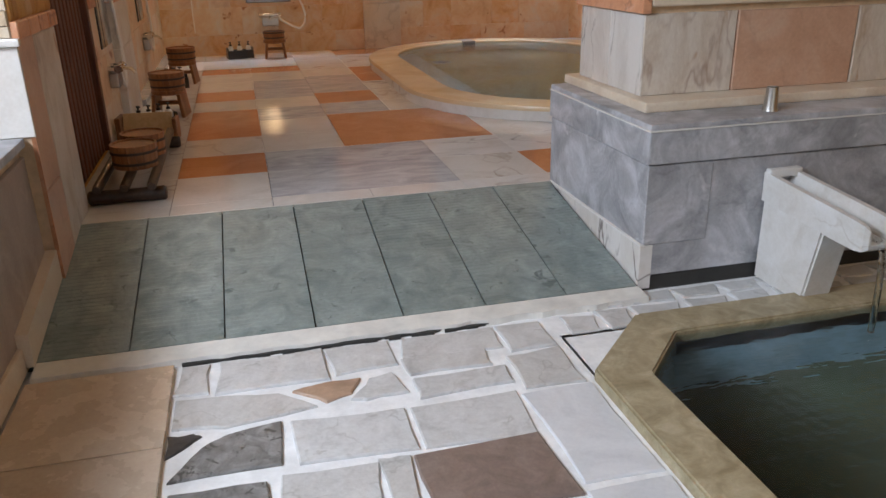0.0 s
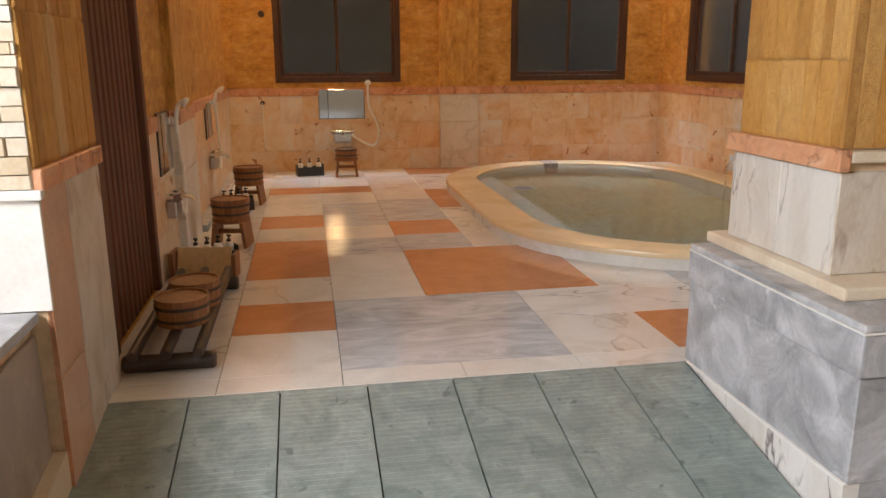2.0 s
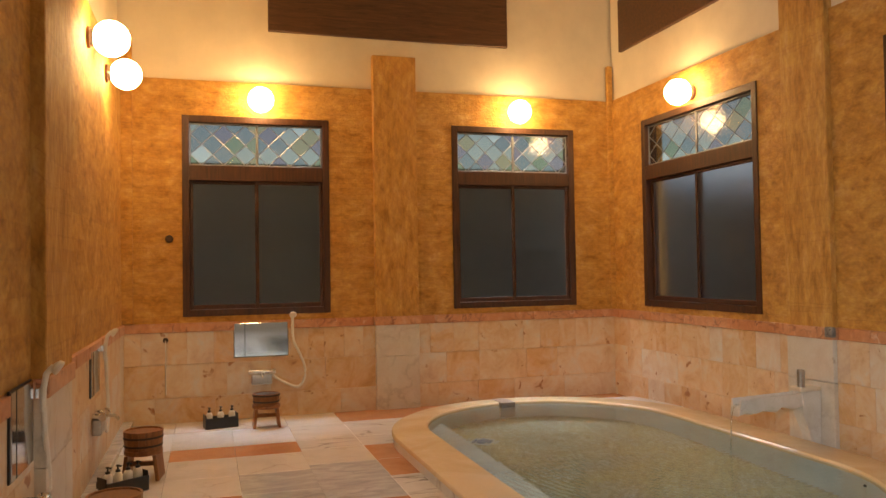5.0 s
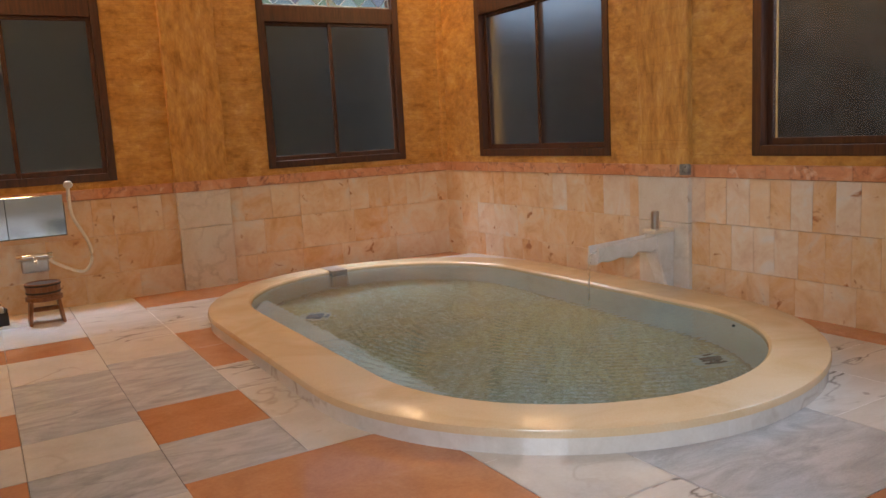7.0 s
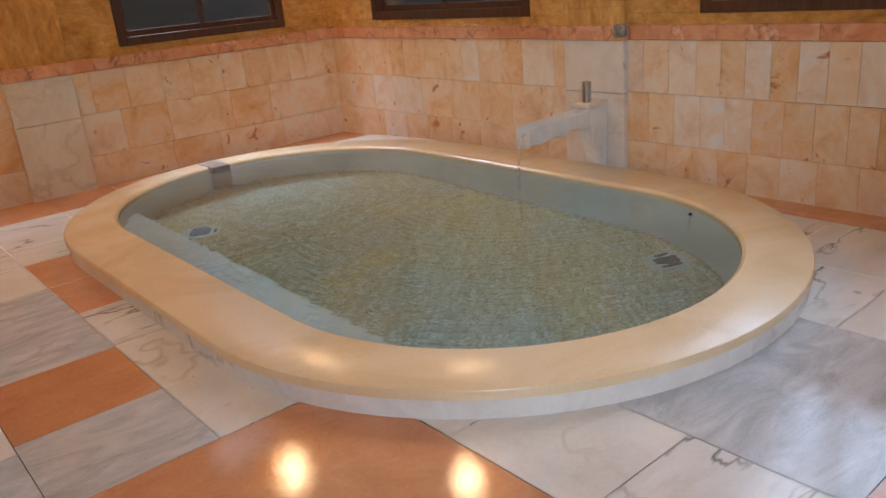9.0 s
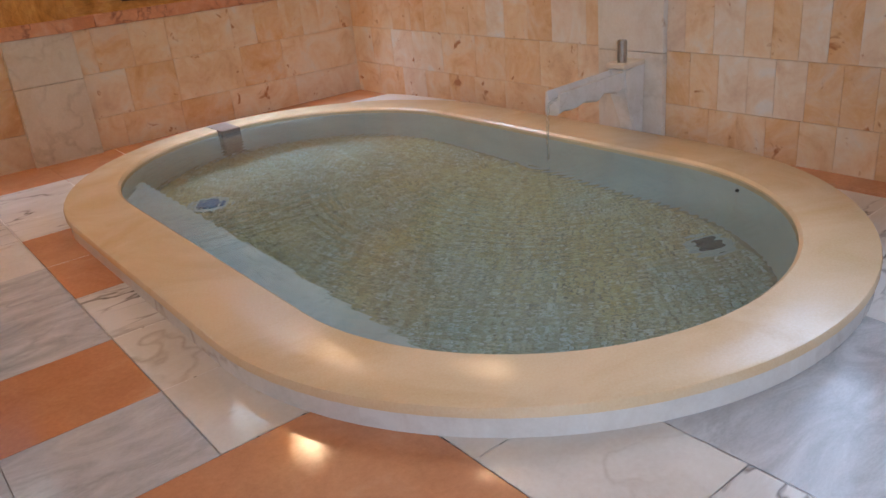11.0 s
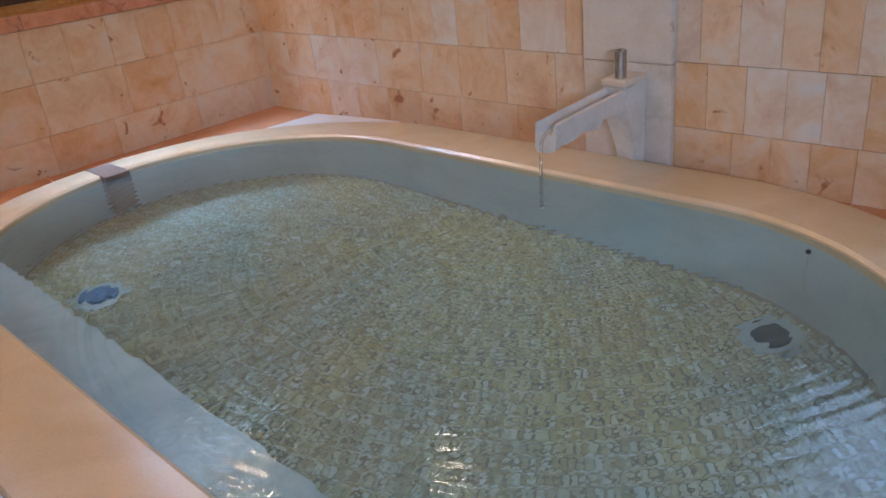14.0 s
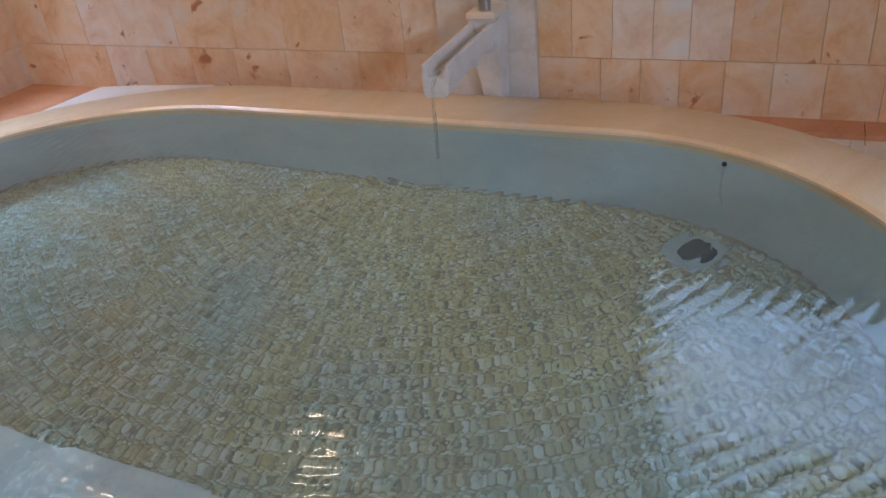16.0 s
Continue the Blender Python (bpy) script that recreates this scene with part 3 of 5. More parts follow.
wall_south = structure(part("wall_south", bm, PLAIN_WALL), "plain beige wall with a wide window opening", "wall")
bm = bmesh.new()
wall_with_openings(bm, 'x', FAR_W - 0.2, 0.2, SOUTH, 3.66, -0.6, TOP, [(0.1, 2.7, 1.95, 2.95)])
structure(part("wall_southwest", bm, PLAIN_WALL), "plain beige wall behind the counter", "wall")
bm = bmesh.new()
box(bm, FAR_W - 0.2, -0.98, 3.66, 4.37, -0.6, TOP)
wall_niche = structure(part("wall_niche", bm, PLAIN_WALL), "return wall beside the slatted door", "wall")
bm = bmesh.new()
box(bm, FAR_W - 0.3, EAST + 0.3, SOUTH - 0.3, NORTH + 0.3, TOP, TOP + 0.15)
structure(part("ceiling", bm, CEILING_M), "pale boarded bathhouse ceiling", "ceiling")
bm = bmesh.new()
box(bm, -0.9, -0.72, 4.56, 5.80, -0.2, 2.3)
structure(part("wall_door_recess", bm, PLAIN_WALL), "dim recess behind the slatted door", "wall")

# floor beds under the slabs, with the tub and lower pool left free
XC, Y1, Y2, R_OUT, R_IN = 3.13, 6.84, 8.57, 1.45, 1.118
XI, Y1I, Y2I = 3.135, 6.79, 8.685
RIM_Z, WATER_Z, TUB_FLOOR = 0.11, 0.088, -0.56


def stadium(r, n=40, x=XC, ya=Y1, yb=Y2):
    pts = []
    for i in range(n + 1):
        a = math.pi + math.pi * i / n
        pts.append((x + r * math.cos(a), ya + r * math.sin(a)))
    for i in range(n + 1):
        a = math.pi * i / n
        pts.append((x + r * math.cos(a), yb + r * math.sin(a)))
    return pts


def inner(r):
    return stadium(r, 40, XI, Y1I, Y2I)


def ring_faces(bm, a, b):
    for i in range(len(a)):
        j = (i + 1) % len(a)
        bm.faces.new((a[i], a[j], b[j], b[i]))


def verts_at(bm, pts, z):
    return [bm.verts.new((x, y, z)) for x, y in pts]


bm = bmesh.new()
box(bm, -0.75, 1.60, 4.13, NORTH, -0.25, -0.022)
box(bm, 4.60, EAST, 4.13, NORTH, -0.25, -0.022)
box(bm, 1.60, 4.60, 4.13, 5.46, -0.25, -0.022)
box(bm, 1.60, 4.60, 9.98, NORTH, -0.25, -0.022)
# corners between the rectangle and the rounded tub
lip = verts_at(bm, stadium(R_OUT - 0.06), -0.022)
edge = []
for x, y in stadium(R_OUT - 0.06):
    dx, dy = x - XC, y - (Y1 + Y2) / 2
    k = min(1.52 / max(abs(dx), 1e-6), 2.32 / max(abs(dy), 1e-6))
    edge.append(bm.verts.new((XC + dx * k, (Y1 + Y2) / 2 + dy * k, -0.022)))
ring_faces(bm, lip, edge)
floor_upper = structure(part("floor", bm, GROUT), "marble slab floor of the upper bath room", "floor")

POOL_OUT = [(1.45, -1.6), (1.45, 2.48), (1.78, 2.83), (EAST, 2.83), (EAST, -1.6)]
POOL_IN = [(1.63, -1.4), (1.63, 2.40), (1.86, 2.65), (EAST - 0.02, 2.65), (EAST - 0.02, -1.4)]
bm = bmesh.new()
box(bm, FAR_W, 1.47, SOUTH, 3.1, -0.5, LOW - 0.018)
box(bm, 1.47, EAST, 2.80, 3.12, -0.5, LOW - 0.018)
box(bm, 1.47, EAST, SOUTH, -1.58, -0.5, LOW - 0.018)
bm.faces.new([bm.verts.new((x, y, LOW - 0.018)) for x, y in ((1.46, 2.46), (1.80, 2.82), (1.46, 2.82))])
floor_lower = structure(part("floor_lower", bm, GROUT), "crazy paving of grey stones in pale grout", "floor")

bm = bmesh.new()
bm.faces.new([bm.verts.new(p) for p in ((-60, -60, -0.7), (60, -60, -0.7), (60, 60, -0.7), (-60, 60, -0.7))])
structure(part("ground", bm, GROUND_M), "dark garden ground round the bathhouse", "ground")
# added dark blocks; their heights set how much sky reaches the panes
bm = bmesh.new()
box(bm, -4, 5.6, 12.2, 12.8, -0.7, 2.78, 0.1)
box(bm, 5.5, 8.7, 13.4, 14.0, -0.7, 3.0, 0.1)
box(bm, 8.6, 9.2, 1.0, 9.4, -0.7, 3.0, 0.1)
box(bm, 8.6, 9.2, 9.4, 20.0, -0.7, 3.05, 0.1)
structure(part("backdrop", bm, SKY_BLOCK_M), "added dark hedge-like blocks that dim the panes", "hedge")

# ---- oval hot spring tub ----
tub = structure(thing("oval_bath_tub", (0, 0, 0), "oval sunken bath with a cream stone rim", "bath tub"), "oval sunken bath with a smooth cream stone rim", "bath tub")
bm = bmesh.new()
loops = [(R_OUT - 0.03, 0.074), (R_OUT, 0.074), (R_OUT, RIM_Z - 0.012), (R_OUT - 0.004, RIM_Z - 0.003), (R_OUT - 0.012, RIM_Z), (R_IN + 0.015, RIM_Z), (R_IN, RIM_Z - 0.012), (R_IN, WATER_Z - 0.06)]
prev = None
for r, z in loops:
    cur = verts_at(bm, stadium(r) if r > 1.3 else inner(r), z)
    if prev:
        ring_faces(bm, prev, cur)
    prev = cur
bmesh.ops.recalc_face_normals(bm, faces=bm.faces[:])
part("rim", bm, RIM, tub, "smooth cream stone rim, wet in places", True)
side = stadium(R_OUT - 0.010)
STEP = 6
for k in range(0, len(side), STEP):
    run = [side[(k + i) % len(side)] for i in range(STEP + 1)]
    if k + STEP > len(side):
        run = [side[i % len(side)] for i in range(k, len(side) + 1)]
    bm = bmesh.new()
    lo, hi = verts_at(bm, run, -0.03), verts_at(bm, run, 0.075)
    for i in range(len(run) - 1):
        bm.faces.new((lo[i], lo[i + 1], hi[i + 1], hi[i]))
    ob = part("side_slab", bm, WHITE_MARBLE, tub, "", True)
bm = bmesh.new()
a, b = verts_at(bm, inner(R_IN + 0.004), WATER_Z - 0.05), verts_at(bm, inner(R_IN - 0.03), TUB_FLOOR)
ring_faces(bm, a, b)
bmesh.ops.recalc_face_normals(bm, faces=bm.faces[:])
part("lining", bm, TUB_WALL, tub, "blue-grey tub lining under water", True)
bm = bmesh.new()
bm.faces.new(verts_at(bm, inner(R_IN - 0.02), TUB_FLOOR))
part("pebble_bed", bm, PEBBLE_BED, tub, "olive mortar of the tub floor")
rnd = random.Random(12)
PITCH, SIDES = 0.027, 7
coords, faces = [], []
row = 0
yy = Y1I - R_IN
while yy < Y2I + R_IN:
    xx = 2.30 + (PITCH * 0.5 if row % 2 else 0.0)
    while xx < XI + R_IN:
        px, py = xx + rnd.uniform(-0.005, 0.005), yy + rnd.uniform(-0.004, 0.004)
        if math.hypot(px - XI, py - min(max(py, Y1I), Y2I)) < R_IN - 0.05:
            start, turn = len(coords), rnd.uniform(0, 6.28)
            long, wide, tall = rnd.uniform(0.0125, 0.0165), rnd.uniform(0.0110, 0.0135), rnd.uniform(0.0035, 0.0065)
            lean = rnd.uniform(-0.5, 0.5)
            for k, h in ((1.0, 0.0), (0.72, 0.75)):
                for s in range(SIDES):
                    a = turn + 2 * math.pi * s / SIDES
                    u, w = long * k * math.cos(a), wide * k * math.sin(a)
                    coords.append((px + u * math.cos(lean) - w * math.sin(lean), py + u * math.sin(lean) + w * math.cos(lean), TUB_FLOOR + 0.001 + tall * h))
            coords.append((px, py, TUB_FLOOR + 0.001 + tall))
            top = start + 2 * SIDES
            for s in range(SIDES):
                n = (s + 1) % SIDES
                faces.append((start + s, start + n, start + SIDES + n, start + SIDES + s))
                faces.append((start + SIDES + s, start + SIDES + n, top))
        xx += PITCH
    yy += PITCH * 0.87
    row += 1
pebble_mesh = bpy.data.meshes.new("pebbles")
pebble_mesh.from_pydata(coords, [], faces)
pebble_mesh.materials.append(PEBBLE)
pebble_mesh.polygons.foreach_set("use_smooth", [True] * len(pebble_mesh.polygons))
pebbles = new("pebbles", pebble_mesh)
pebbles.parent = tub
tagged(pebbles, "olive and grey river pebbles set in the tub floor", kind="stuff")
# seat along the west side, cut straight
bm = bmesh.new()
pts = [p for p in inner(R_IN - 0.012) if p[0] < 2.31]
pts.sort(key=lambda p: p[1])
outline = [(2.31, pts[0][1])] + pts + [(2.31, pts[-1][1])]
prism(bm, outline[::-1], TUB_FLOOR, -0.22, 0.01)
part("seat_step", bm, TUB_STEP, tub, "pale stone seat step under water")
bm = bmesh.new()
box(bm, 3.02, 3.165, 9.725, 10.0, RIM_Z - 0.60, RIM_Z + 0.004, 0.004)
notch = part("overflow_notch", bm, NOTCH_STONE, tub, "brown stone overflow notch")
for (x, y, m, r) in ((3.955, 6.38, DRAIN_BLACK, 0.072), (2.54, 8.94, DRAIN_BLUE, 0.085)):
    bm = bmesh.new()
    lathe(bm, [(r + 0.045, TUB_FLOOR), (r + 0.045, TUB_FLOOR + 0.012), (r, TUB_FLOOR + 0.016)], 24, (x, y, 0))
    plate = part("drain_plate", bm, TUB_WALL, tub, "pale drain surround", True)
    bm = bmesh.new()
    lathe(bm, [(r, TUB_FLOOR + 0.010), (r * 0.9, TUB_FLOOR + 0.03), (r * 0.4, TUB_FLOOR + 0.035), (0, TUB_FLOOR + 0.035)], 20, (x, y, 0))
    part("drain_cover", bm, m, tub, "blue plastic drain cover" if m is DRAIN_BLUE else "dark drain cover", True)
bm = bmesh.new()
bm.faces.new(verts_at(bm, inner(R_IN), WATER_Z))
water = structure(part("water", bm, WATER), "clear greenish hot spring water", "water")
water.visible_shadow = False

# ---- lower pool ----
pool = structure(thing("lower_pool", (0, 0, 0), "angular pool", "bath pool"), "angular sunken pool with a yellowish stone kerb", "bath pool")
bm = bmesh.new()
o0, o1 = verts_at(bm, POOL_OUT, LOW - 0.03), verts_at(bm, POOL_OUT, LOW + 0.030)
i1, i0 = verts_at(bm, POOL_IN, LOW + 0.030), verts_at(bm, POOL_IN, LOW - 0.16)
ring_faces(bm, o0, o1), ring_faces(bm, o1, i1), ring_faces(bm, i1, i0)
bmesh.ops.recalc_face_normals(bm, faces=bm.faces[:])
bmesh.ops.bevel(bm, geom=[e for e in bm.edges if abs(e.verts[0].co.z - e.verts[1].co.z) < 1e-4 and e.verts[0].co.z > LOW], offset=0.008, segments=2, affect='EDGES')
part("kerb", bm, POOL_EDGE, pool, "yellowish granular stone kerb")
bm = bmesh.new()
a, b = verts_at(bm, POOL_IN, LOW - 0.05), verts_at(bm, POOL_IN, LOW - 0.75)
ring_faces(bm, a, b)
bm.faces.new(b)
bmesh.ops.recalc_face_normals(bm, faces=bm.faces[:])
part("basin", bm, POOL_TILE, pool, "dark blue basin lining")
bm = bmesh.new()
bm.faces.new(verts_at(bm, POOL_IN[::-1], LOW + 0.008))
w2 = structure(part("pool_water", bm, DARK_WATER), "dark blue rippled pool water", "water")
w2.visible_shadow = False

# ---- ramp ----
ramp_ob = structure(thing("ramp", (0, 0, 0), "ramp", "ramp"), "short ramp of ribbed green-grey slate slabs", "ramp")
RY0, RY1, RZ0 = 3.09, 4.13, -0.18
EDGES = [-0.46, -0.14, 0.205, 0.55, 0.90, 1.245, 1.60, 1.925]


def ramp_z(y):
    return RZ0 * (RY1 - y) / (RY1 - RY0)


for a, b in zip(EDGES, EDGES[1:]):
    bm = bmesh.new()
    rows, x0, x1 = [], a + 0.003, b - 0.003
    n = 38
    prof = [(RY0, -0.05)]
    for i in range(n):
        y = RY0 + (RY1 - RY0) * i / n
        s = (RY1 - RY0) / n
        prof += [(y + 0.10 * s, 0.0), (y + 0.72 * s, 0.0), (y + 0.80 * s, -0.0016), (y + 1.02 * s, -0.0016)]
    prof += [(RY1, -0.05)]
    left = [bm.verts.new((x0, y, ramp_z(y) + d)) for y, d in prof]
    right = [bm.verts.new((x1, y, ramp_z(y) + d)) for y, d in prof]
    for i in range(len(prof) - 1):
        bm.faces.new((left[i], right[i], right[i + 1], left[i + 1]))
    bm.faces.new(left)
    bm.faces.new(right[::-1])
    bmesh.ops.recalc_face_normals(bm, faces=bm.faces[:])
    part("slab", bm, SLATE, ramp_ob)
bm = bmesh.new()
vs = [bm.verts.new(p) for p in ((-0.47, RY0, -0.3), (1.93, RY0, -0.3), (1.93, RY1, -0.3), (-0.47, RY1, -0.3), (-0.47, RY0, RZ0 - 0.012), (1.93, RY0, RZ0 - 0.012), (1.93, RY1, -0.012), (-0.47, RY1, -0.012))]
for f in ((0, 1, 5, 4), (1, 2, 6, 5), (2, 3, 7, 6), (3, 0, 4, 7), (4, 5, 6, 7)):
    bm.faces.new([vs[i] for i in f])
part("ramp_bed", bm, DARK_JOINT, ramp_ob, "dark open joints between the slabs")
bm = bmesh.new()
n = 40
rnd = random.Random(5)
lo, hi, to = [], [], []
for i in range(n + 1):
    x = -0.46 + 2.39 * i / n
    j = rnd.uniform(-0.008, 0.008)
    k = 0.055 if 0.15 < x < 0.95 else 0.03
    lo.append(bm.verts.new((x, RY0 - 0.105 + j, LOW - 0.02)))
    hi.append(bm.verts.new((x, RY0 - 0.10 + j, LOW + 0.008)))
    to.append(bm.verts.new((x, RY0 - 0.001, RZ0 - 0.001)))
for i in range(n):
    bm.faces.new((lo[i], lo[i + 1], hi[i + 1], hi[i]))
    bm.faces.new((hi[i], hi[i + 1], to[i + 1], to[i]))
part("cement_toe", bm, CONCRETE, ramp_ob, "white cement strip at the foot of the ramp")
bm = bmesh.new()
for i in range(26):
    x = 0.05 + 0.045 * i
    box(bm, x, x + 0.047, RY0 - 0.108 - rnd.uniform(0, 0.016), RY0 - 0.100, LOW - 0.02, LOW - 0.006)
part("open_crack", bm, DARK_JOINT, ramp_ob, "dark crack where the paving meets the ramp")

# ---- divider: pedestal, low wall and pier ----
divider = structure(thing("divider_pedestal", (0, 0, 0), "divider", "pedestal"), "weathered grey marble pedestal between the two baths", "pedestal")
PX, PY0, PY1 = 1.94, 3.10, 4.16
block("base_course", (PX + 0.015, EAST, PY0 + 0.012, PY1 - 0.01, LOW - 0.05, LOW + 0.055), DARK_JOINT, divider, "dark recessed base course", 0.003)
block("south_face", (PX + 0.004, EAST, PY0 + 0.004, PY0 + 0.3, LOW + 0.055, 0.345), PED_GREY, divider, bevel=0.004)
block("west_face", (PX, PX + 0.3, PY0, PY1, -0.002, 0.345), PED_GREY, divider, bevel=0.004)
block("core", (PX + 0.02, EAST, PY0 + 0.3, PY1 - 0.004, -0.3, 0.345), PED_GREY, divider, bevel=0.003)
bm = bmesh.new()
vs = [(RY1, 0.0), (PY0 + 0.003, 0.0), (PY0 + 0.003, LOW)]
l = [bm.verts.new((PX - 0.006, y, z - 0.004)) for y, z in vs]
r = [bm.verts.new((PX + 0.05, y, z - 0.004)) for y, z in vs]
bm.faces.new(l), bm.faces.new(r[::-1])
for i in range(3):
    bm.faces.new((l[i], l[(i + 1) % 3], r[(i + 1) % 3], r[i]))
bmesh.ops.recalc_face_normals(bm, faces=bm.faces[:])
part("ramp_cheek", bm, VEINED_WHITE, divider, "pale marble wedge beside the ramp")
block("cheek_caulk", (PX - 0.010, PX + 0.01, PY0, RY1, -0.008, 0.002), CAULK, divider, "white caulk line", 0.002)
block("cap_course", (PX - 0.008, EAST, PY0 - 0.008, PY1 + 0.01, 0.349, 0.485), PED_GREY, divider, bevel=0.008, segments=2)
block("cap_caulk", (PX - 0.011, EAST, PY0 - 0.011, PY1 + 0.012, 0.485, 0.491), CAULK, divider, "white caulk line", 0.002)
block("cap_slab", (PX - 0.004, EAST, PY0 - 0.004, PY1 + 0.01, 0.491, 0.515), PED_GREY, divider, bevel=0.006, segments=2)
block("cream_plinth", (2.02, EAST, 3.31, 4.20, 0.515, 0.560), CREAM, divider, "worn cream marble plinth slab", 0.010, 2)
low_wall = structure(thing("wall_divider", (0, 0, 0), "low wall", "wall"), "low marble-clad wall carrying the ochre pier", "wall")
block("wall_core", (2.085, EAST, 3.475, 4.105, 0.55, 0.955), TILE_BED, low_wall, bevel=0.002)
for a, b, m in ((2.07, 2.52, PALE_DADO), (2.524, 3.15, PINK_PANEL), (3.154, 3.8, PALE_DADO), (3.804, EAST, PINK_TILE)):
    piece("marble_panel", m, low_wall, ((a + b) / 2, 3.476, 0.735), (b - a, 0.35, 0.016), '-y', 0.01)
    piece("marble_panel", m, low_wall, ((a + b) / 2, 4.104, 0.735), (b - a, 0.35, 0.016), '+y', 0.01)
for a, b in ((3.462, 3.785), (3.788, 4.118)):
    piece("marble_panel", VEINED_DADO, low_wall, (2.086, (a + b) / 2, 0.735), (b - a, 0.35, 0.016), '-x', 0.01)
block("orange_band", (2.045, 2.09, 3.44, 4.14, 0.912, 0.985), BAND_MARBLE, low_wall, "orange veined marble band", 0.006, 2)
block("coping", (2.09, EAST, 3.44, 4.14, 0.940, 0.978), CREAM, low_wall, "pale pink marble coping", 0.008, 2)
PIER = (2.09, 2.50, 3.49, 4.08)
pier = structure(block("pier", (PIER[0], PIER[1], PIER[2], PIER[3], 0.978, TOP), TILE_BED, None, bevel=0.002), "square pier clad in ochre split-stone strips", "pillar")

# ---- west side: counter, niche, pilaster ----
counter = structure(thing("counter", (0, 0, 0), "counter", "counter"), "low counter with brown-grey marble front and grey slab", "counter")
block("counter_core", (-1.6, -0.515, SOUTH, 3.655, LOW - 0.05, 0.49), TILE_BED, counter, bevel=0.002)
for i in range(6):
    a, b = 3.655 - 0.95 * (i + 1), 3.655 - 0.95 * i
    piece("front_panel", BROWN_PANEL, counter, (-0.516, (a + b) / 2, 0.17), (b - a - 0.004, 0.56, 0.018), '+x', 0.006)
block("top_slab", (-1.2, -0.485, SOUTH, 3.655, 0.49, 0.525), PED_GREY, counter, "grey marble slab", 0.006, 2)
block("skirting", (-0.505, -0.482, SOUTH, 3.06, LOW, LOW + 0.10), CREAM, counter, "cream marble skirting", 0.004)
bm = bmesh.new()
vs = [(RY0 - 0.03, RZ0), (3.66, ramp_z(3.66)), (3.66, ramp_z(3.66) + 0.13), (RY0 - 0.03, RZ0 + 0.13)]
l = [bm.verts.new((-0.505, y, z)) for y, z in vs]
r = [bm.verts.new((-0.455, y, z)) for y, z in vs]
bm.faces.new(l), bm.faces.new(r[::-1])
for i in range(4):
    bm.faces.new((l[i], l[(i + 1) % 4], r[(i + 1) % 4], r[i]))
bmesh.ops.recalc_face_normals(bm, faces=bm.faces[:])
part("ramp_skirting", bm, CREAM, counter, "sloping cream marble skirting beside the ramp")

niche = structure(thing("wall_niche_face", (0, 0, 0), "niche wall", "wall"), "white marble panels under stacked pale stone cladding", "wall")
block("niche_bed", (-1.55, -0.46, 3.668, 3.70, 0.52, TOP), STACK, niche, bevel=0.002)
for a, b, m in ((-0.60, -0.44, WHITE_MARBLE), (-1.05, -0.604, PALE_DADO), (-1.5, -1.054, PALE_DADO)):
    piece("marble_panel", m, niche, ((a + b) / 2, 3.668, 0.70), (b - a, 0.35, 0.016), '-y', 0.01)
block("marble_ledge", (-1.5, -0.425, 3.63, 3.67, 0.875, 0.905), WHITE_MARBLE, niche, "white marble ledge", 0.006, 2)
rnd = random.Random(11)
z = 0.905
while z < 2.6:
    h = rnd.choice((0.035, 0.045, 0.055))
    x = -1.5
    while x < -0.45:
        w = min(rnd.uniform(0.10, 0.30), -0.45 - x)
        piece("stone_strip", STACK, niche, (x + w / 2, 3.668, z + h / 2), (w - 0.003, h - 0.003, rnd.uniform(0.012, 0.034)), '-y', 0.02)
        x += w
    z += h

pilaster_w = structure(thing("pilaster_west", (0, 0, 0), "pilaster", "pillar"), "pilaster of pale marble below and ochre strips above", "pillar")
PWX = -0.445
block("pilaster_core", (-1.0, PWX - 0.012, 3.672, 4.365, -0.3, TOP), TILE_BED, pilaster_w, bevel=0.002)
for a, b, z0, z1, m in ((3.66, 3.93, 0.30, 0.895, PINK_PANEL), (3.66, 3.93, -0.25, 0.296, PINK_PANEL), (3.934, 4.365, -0.25, 0.895, PALE_DADO)):
    piece("marble_panel", m, pilaster_w, (PWX - 0.012, (a + b) / 2, (z0 + z1) / 2), (b - a, z1 - z0, 0.014), '+x', 0.008)
piece("marble_panel", BAND_MARBLE, pilaster_w, (-0.452, 3.672, 0.40), (0.016, 0.98, 0.012), '-y', 0.01)
for i in range(4):
    a = 3.655 + 0.178 * i
    block("orange_band", (PWX - 0.02, PWX + 0.022, a, a + 0.176, 0.897, 0.965), BAND_MARBLE, pilaster_w, "", 0.005)

# ---- slatted door ----
door = structure(thing("door_1", (WEST, 5.17, 0), "door", "door"), "closed dark brown door of upright wooden slats", "door")
D0, D1, DH = -0.56, 0.57, 2.06


def door_block(name, b, bevel=0.004):
    return block(name, b, DOOR_WOOD, door, bevel=bevel)


door_block("jamb", (-0.10, 0.02, D0, D0 + 0.07, 0.0, DH))
door_block("jamb", (-0.10, 0.02, D1 - 0.07, D1, 0.0, DH))
door_block("head", (-0.10, 0.02, D0 + 0.07, D1 - 0.07, DH - 0.09, DH))
door_block("backing", (-0.09, -0.06, D0 + 0.07, D1 - 0.07, 0.0, DH - 0.09), 0.002)
for i in range(10):
    y = D0 + 0.07 + (D1 - D0 - 0.14) * (i + 0.5) / 10
    door_block("slat", (-0.062, -0.012, y - 0.036, y + 0.032, 0.0, DH - 0.09), 0.006)

# ---- windows ----


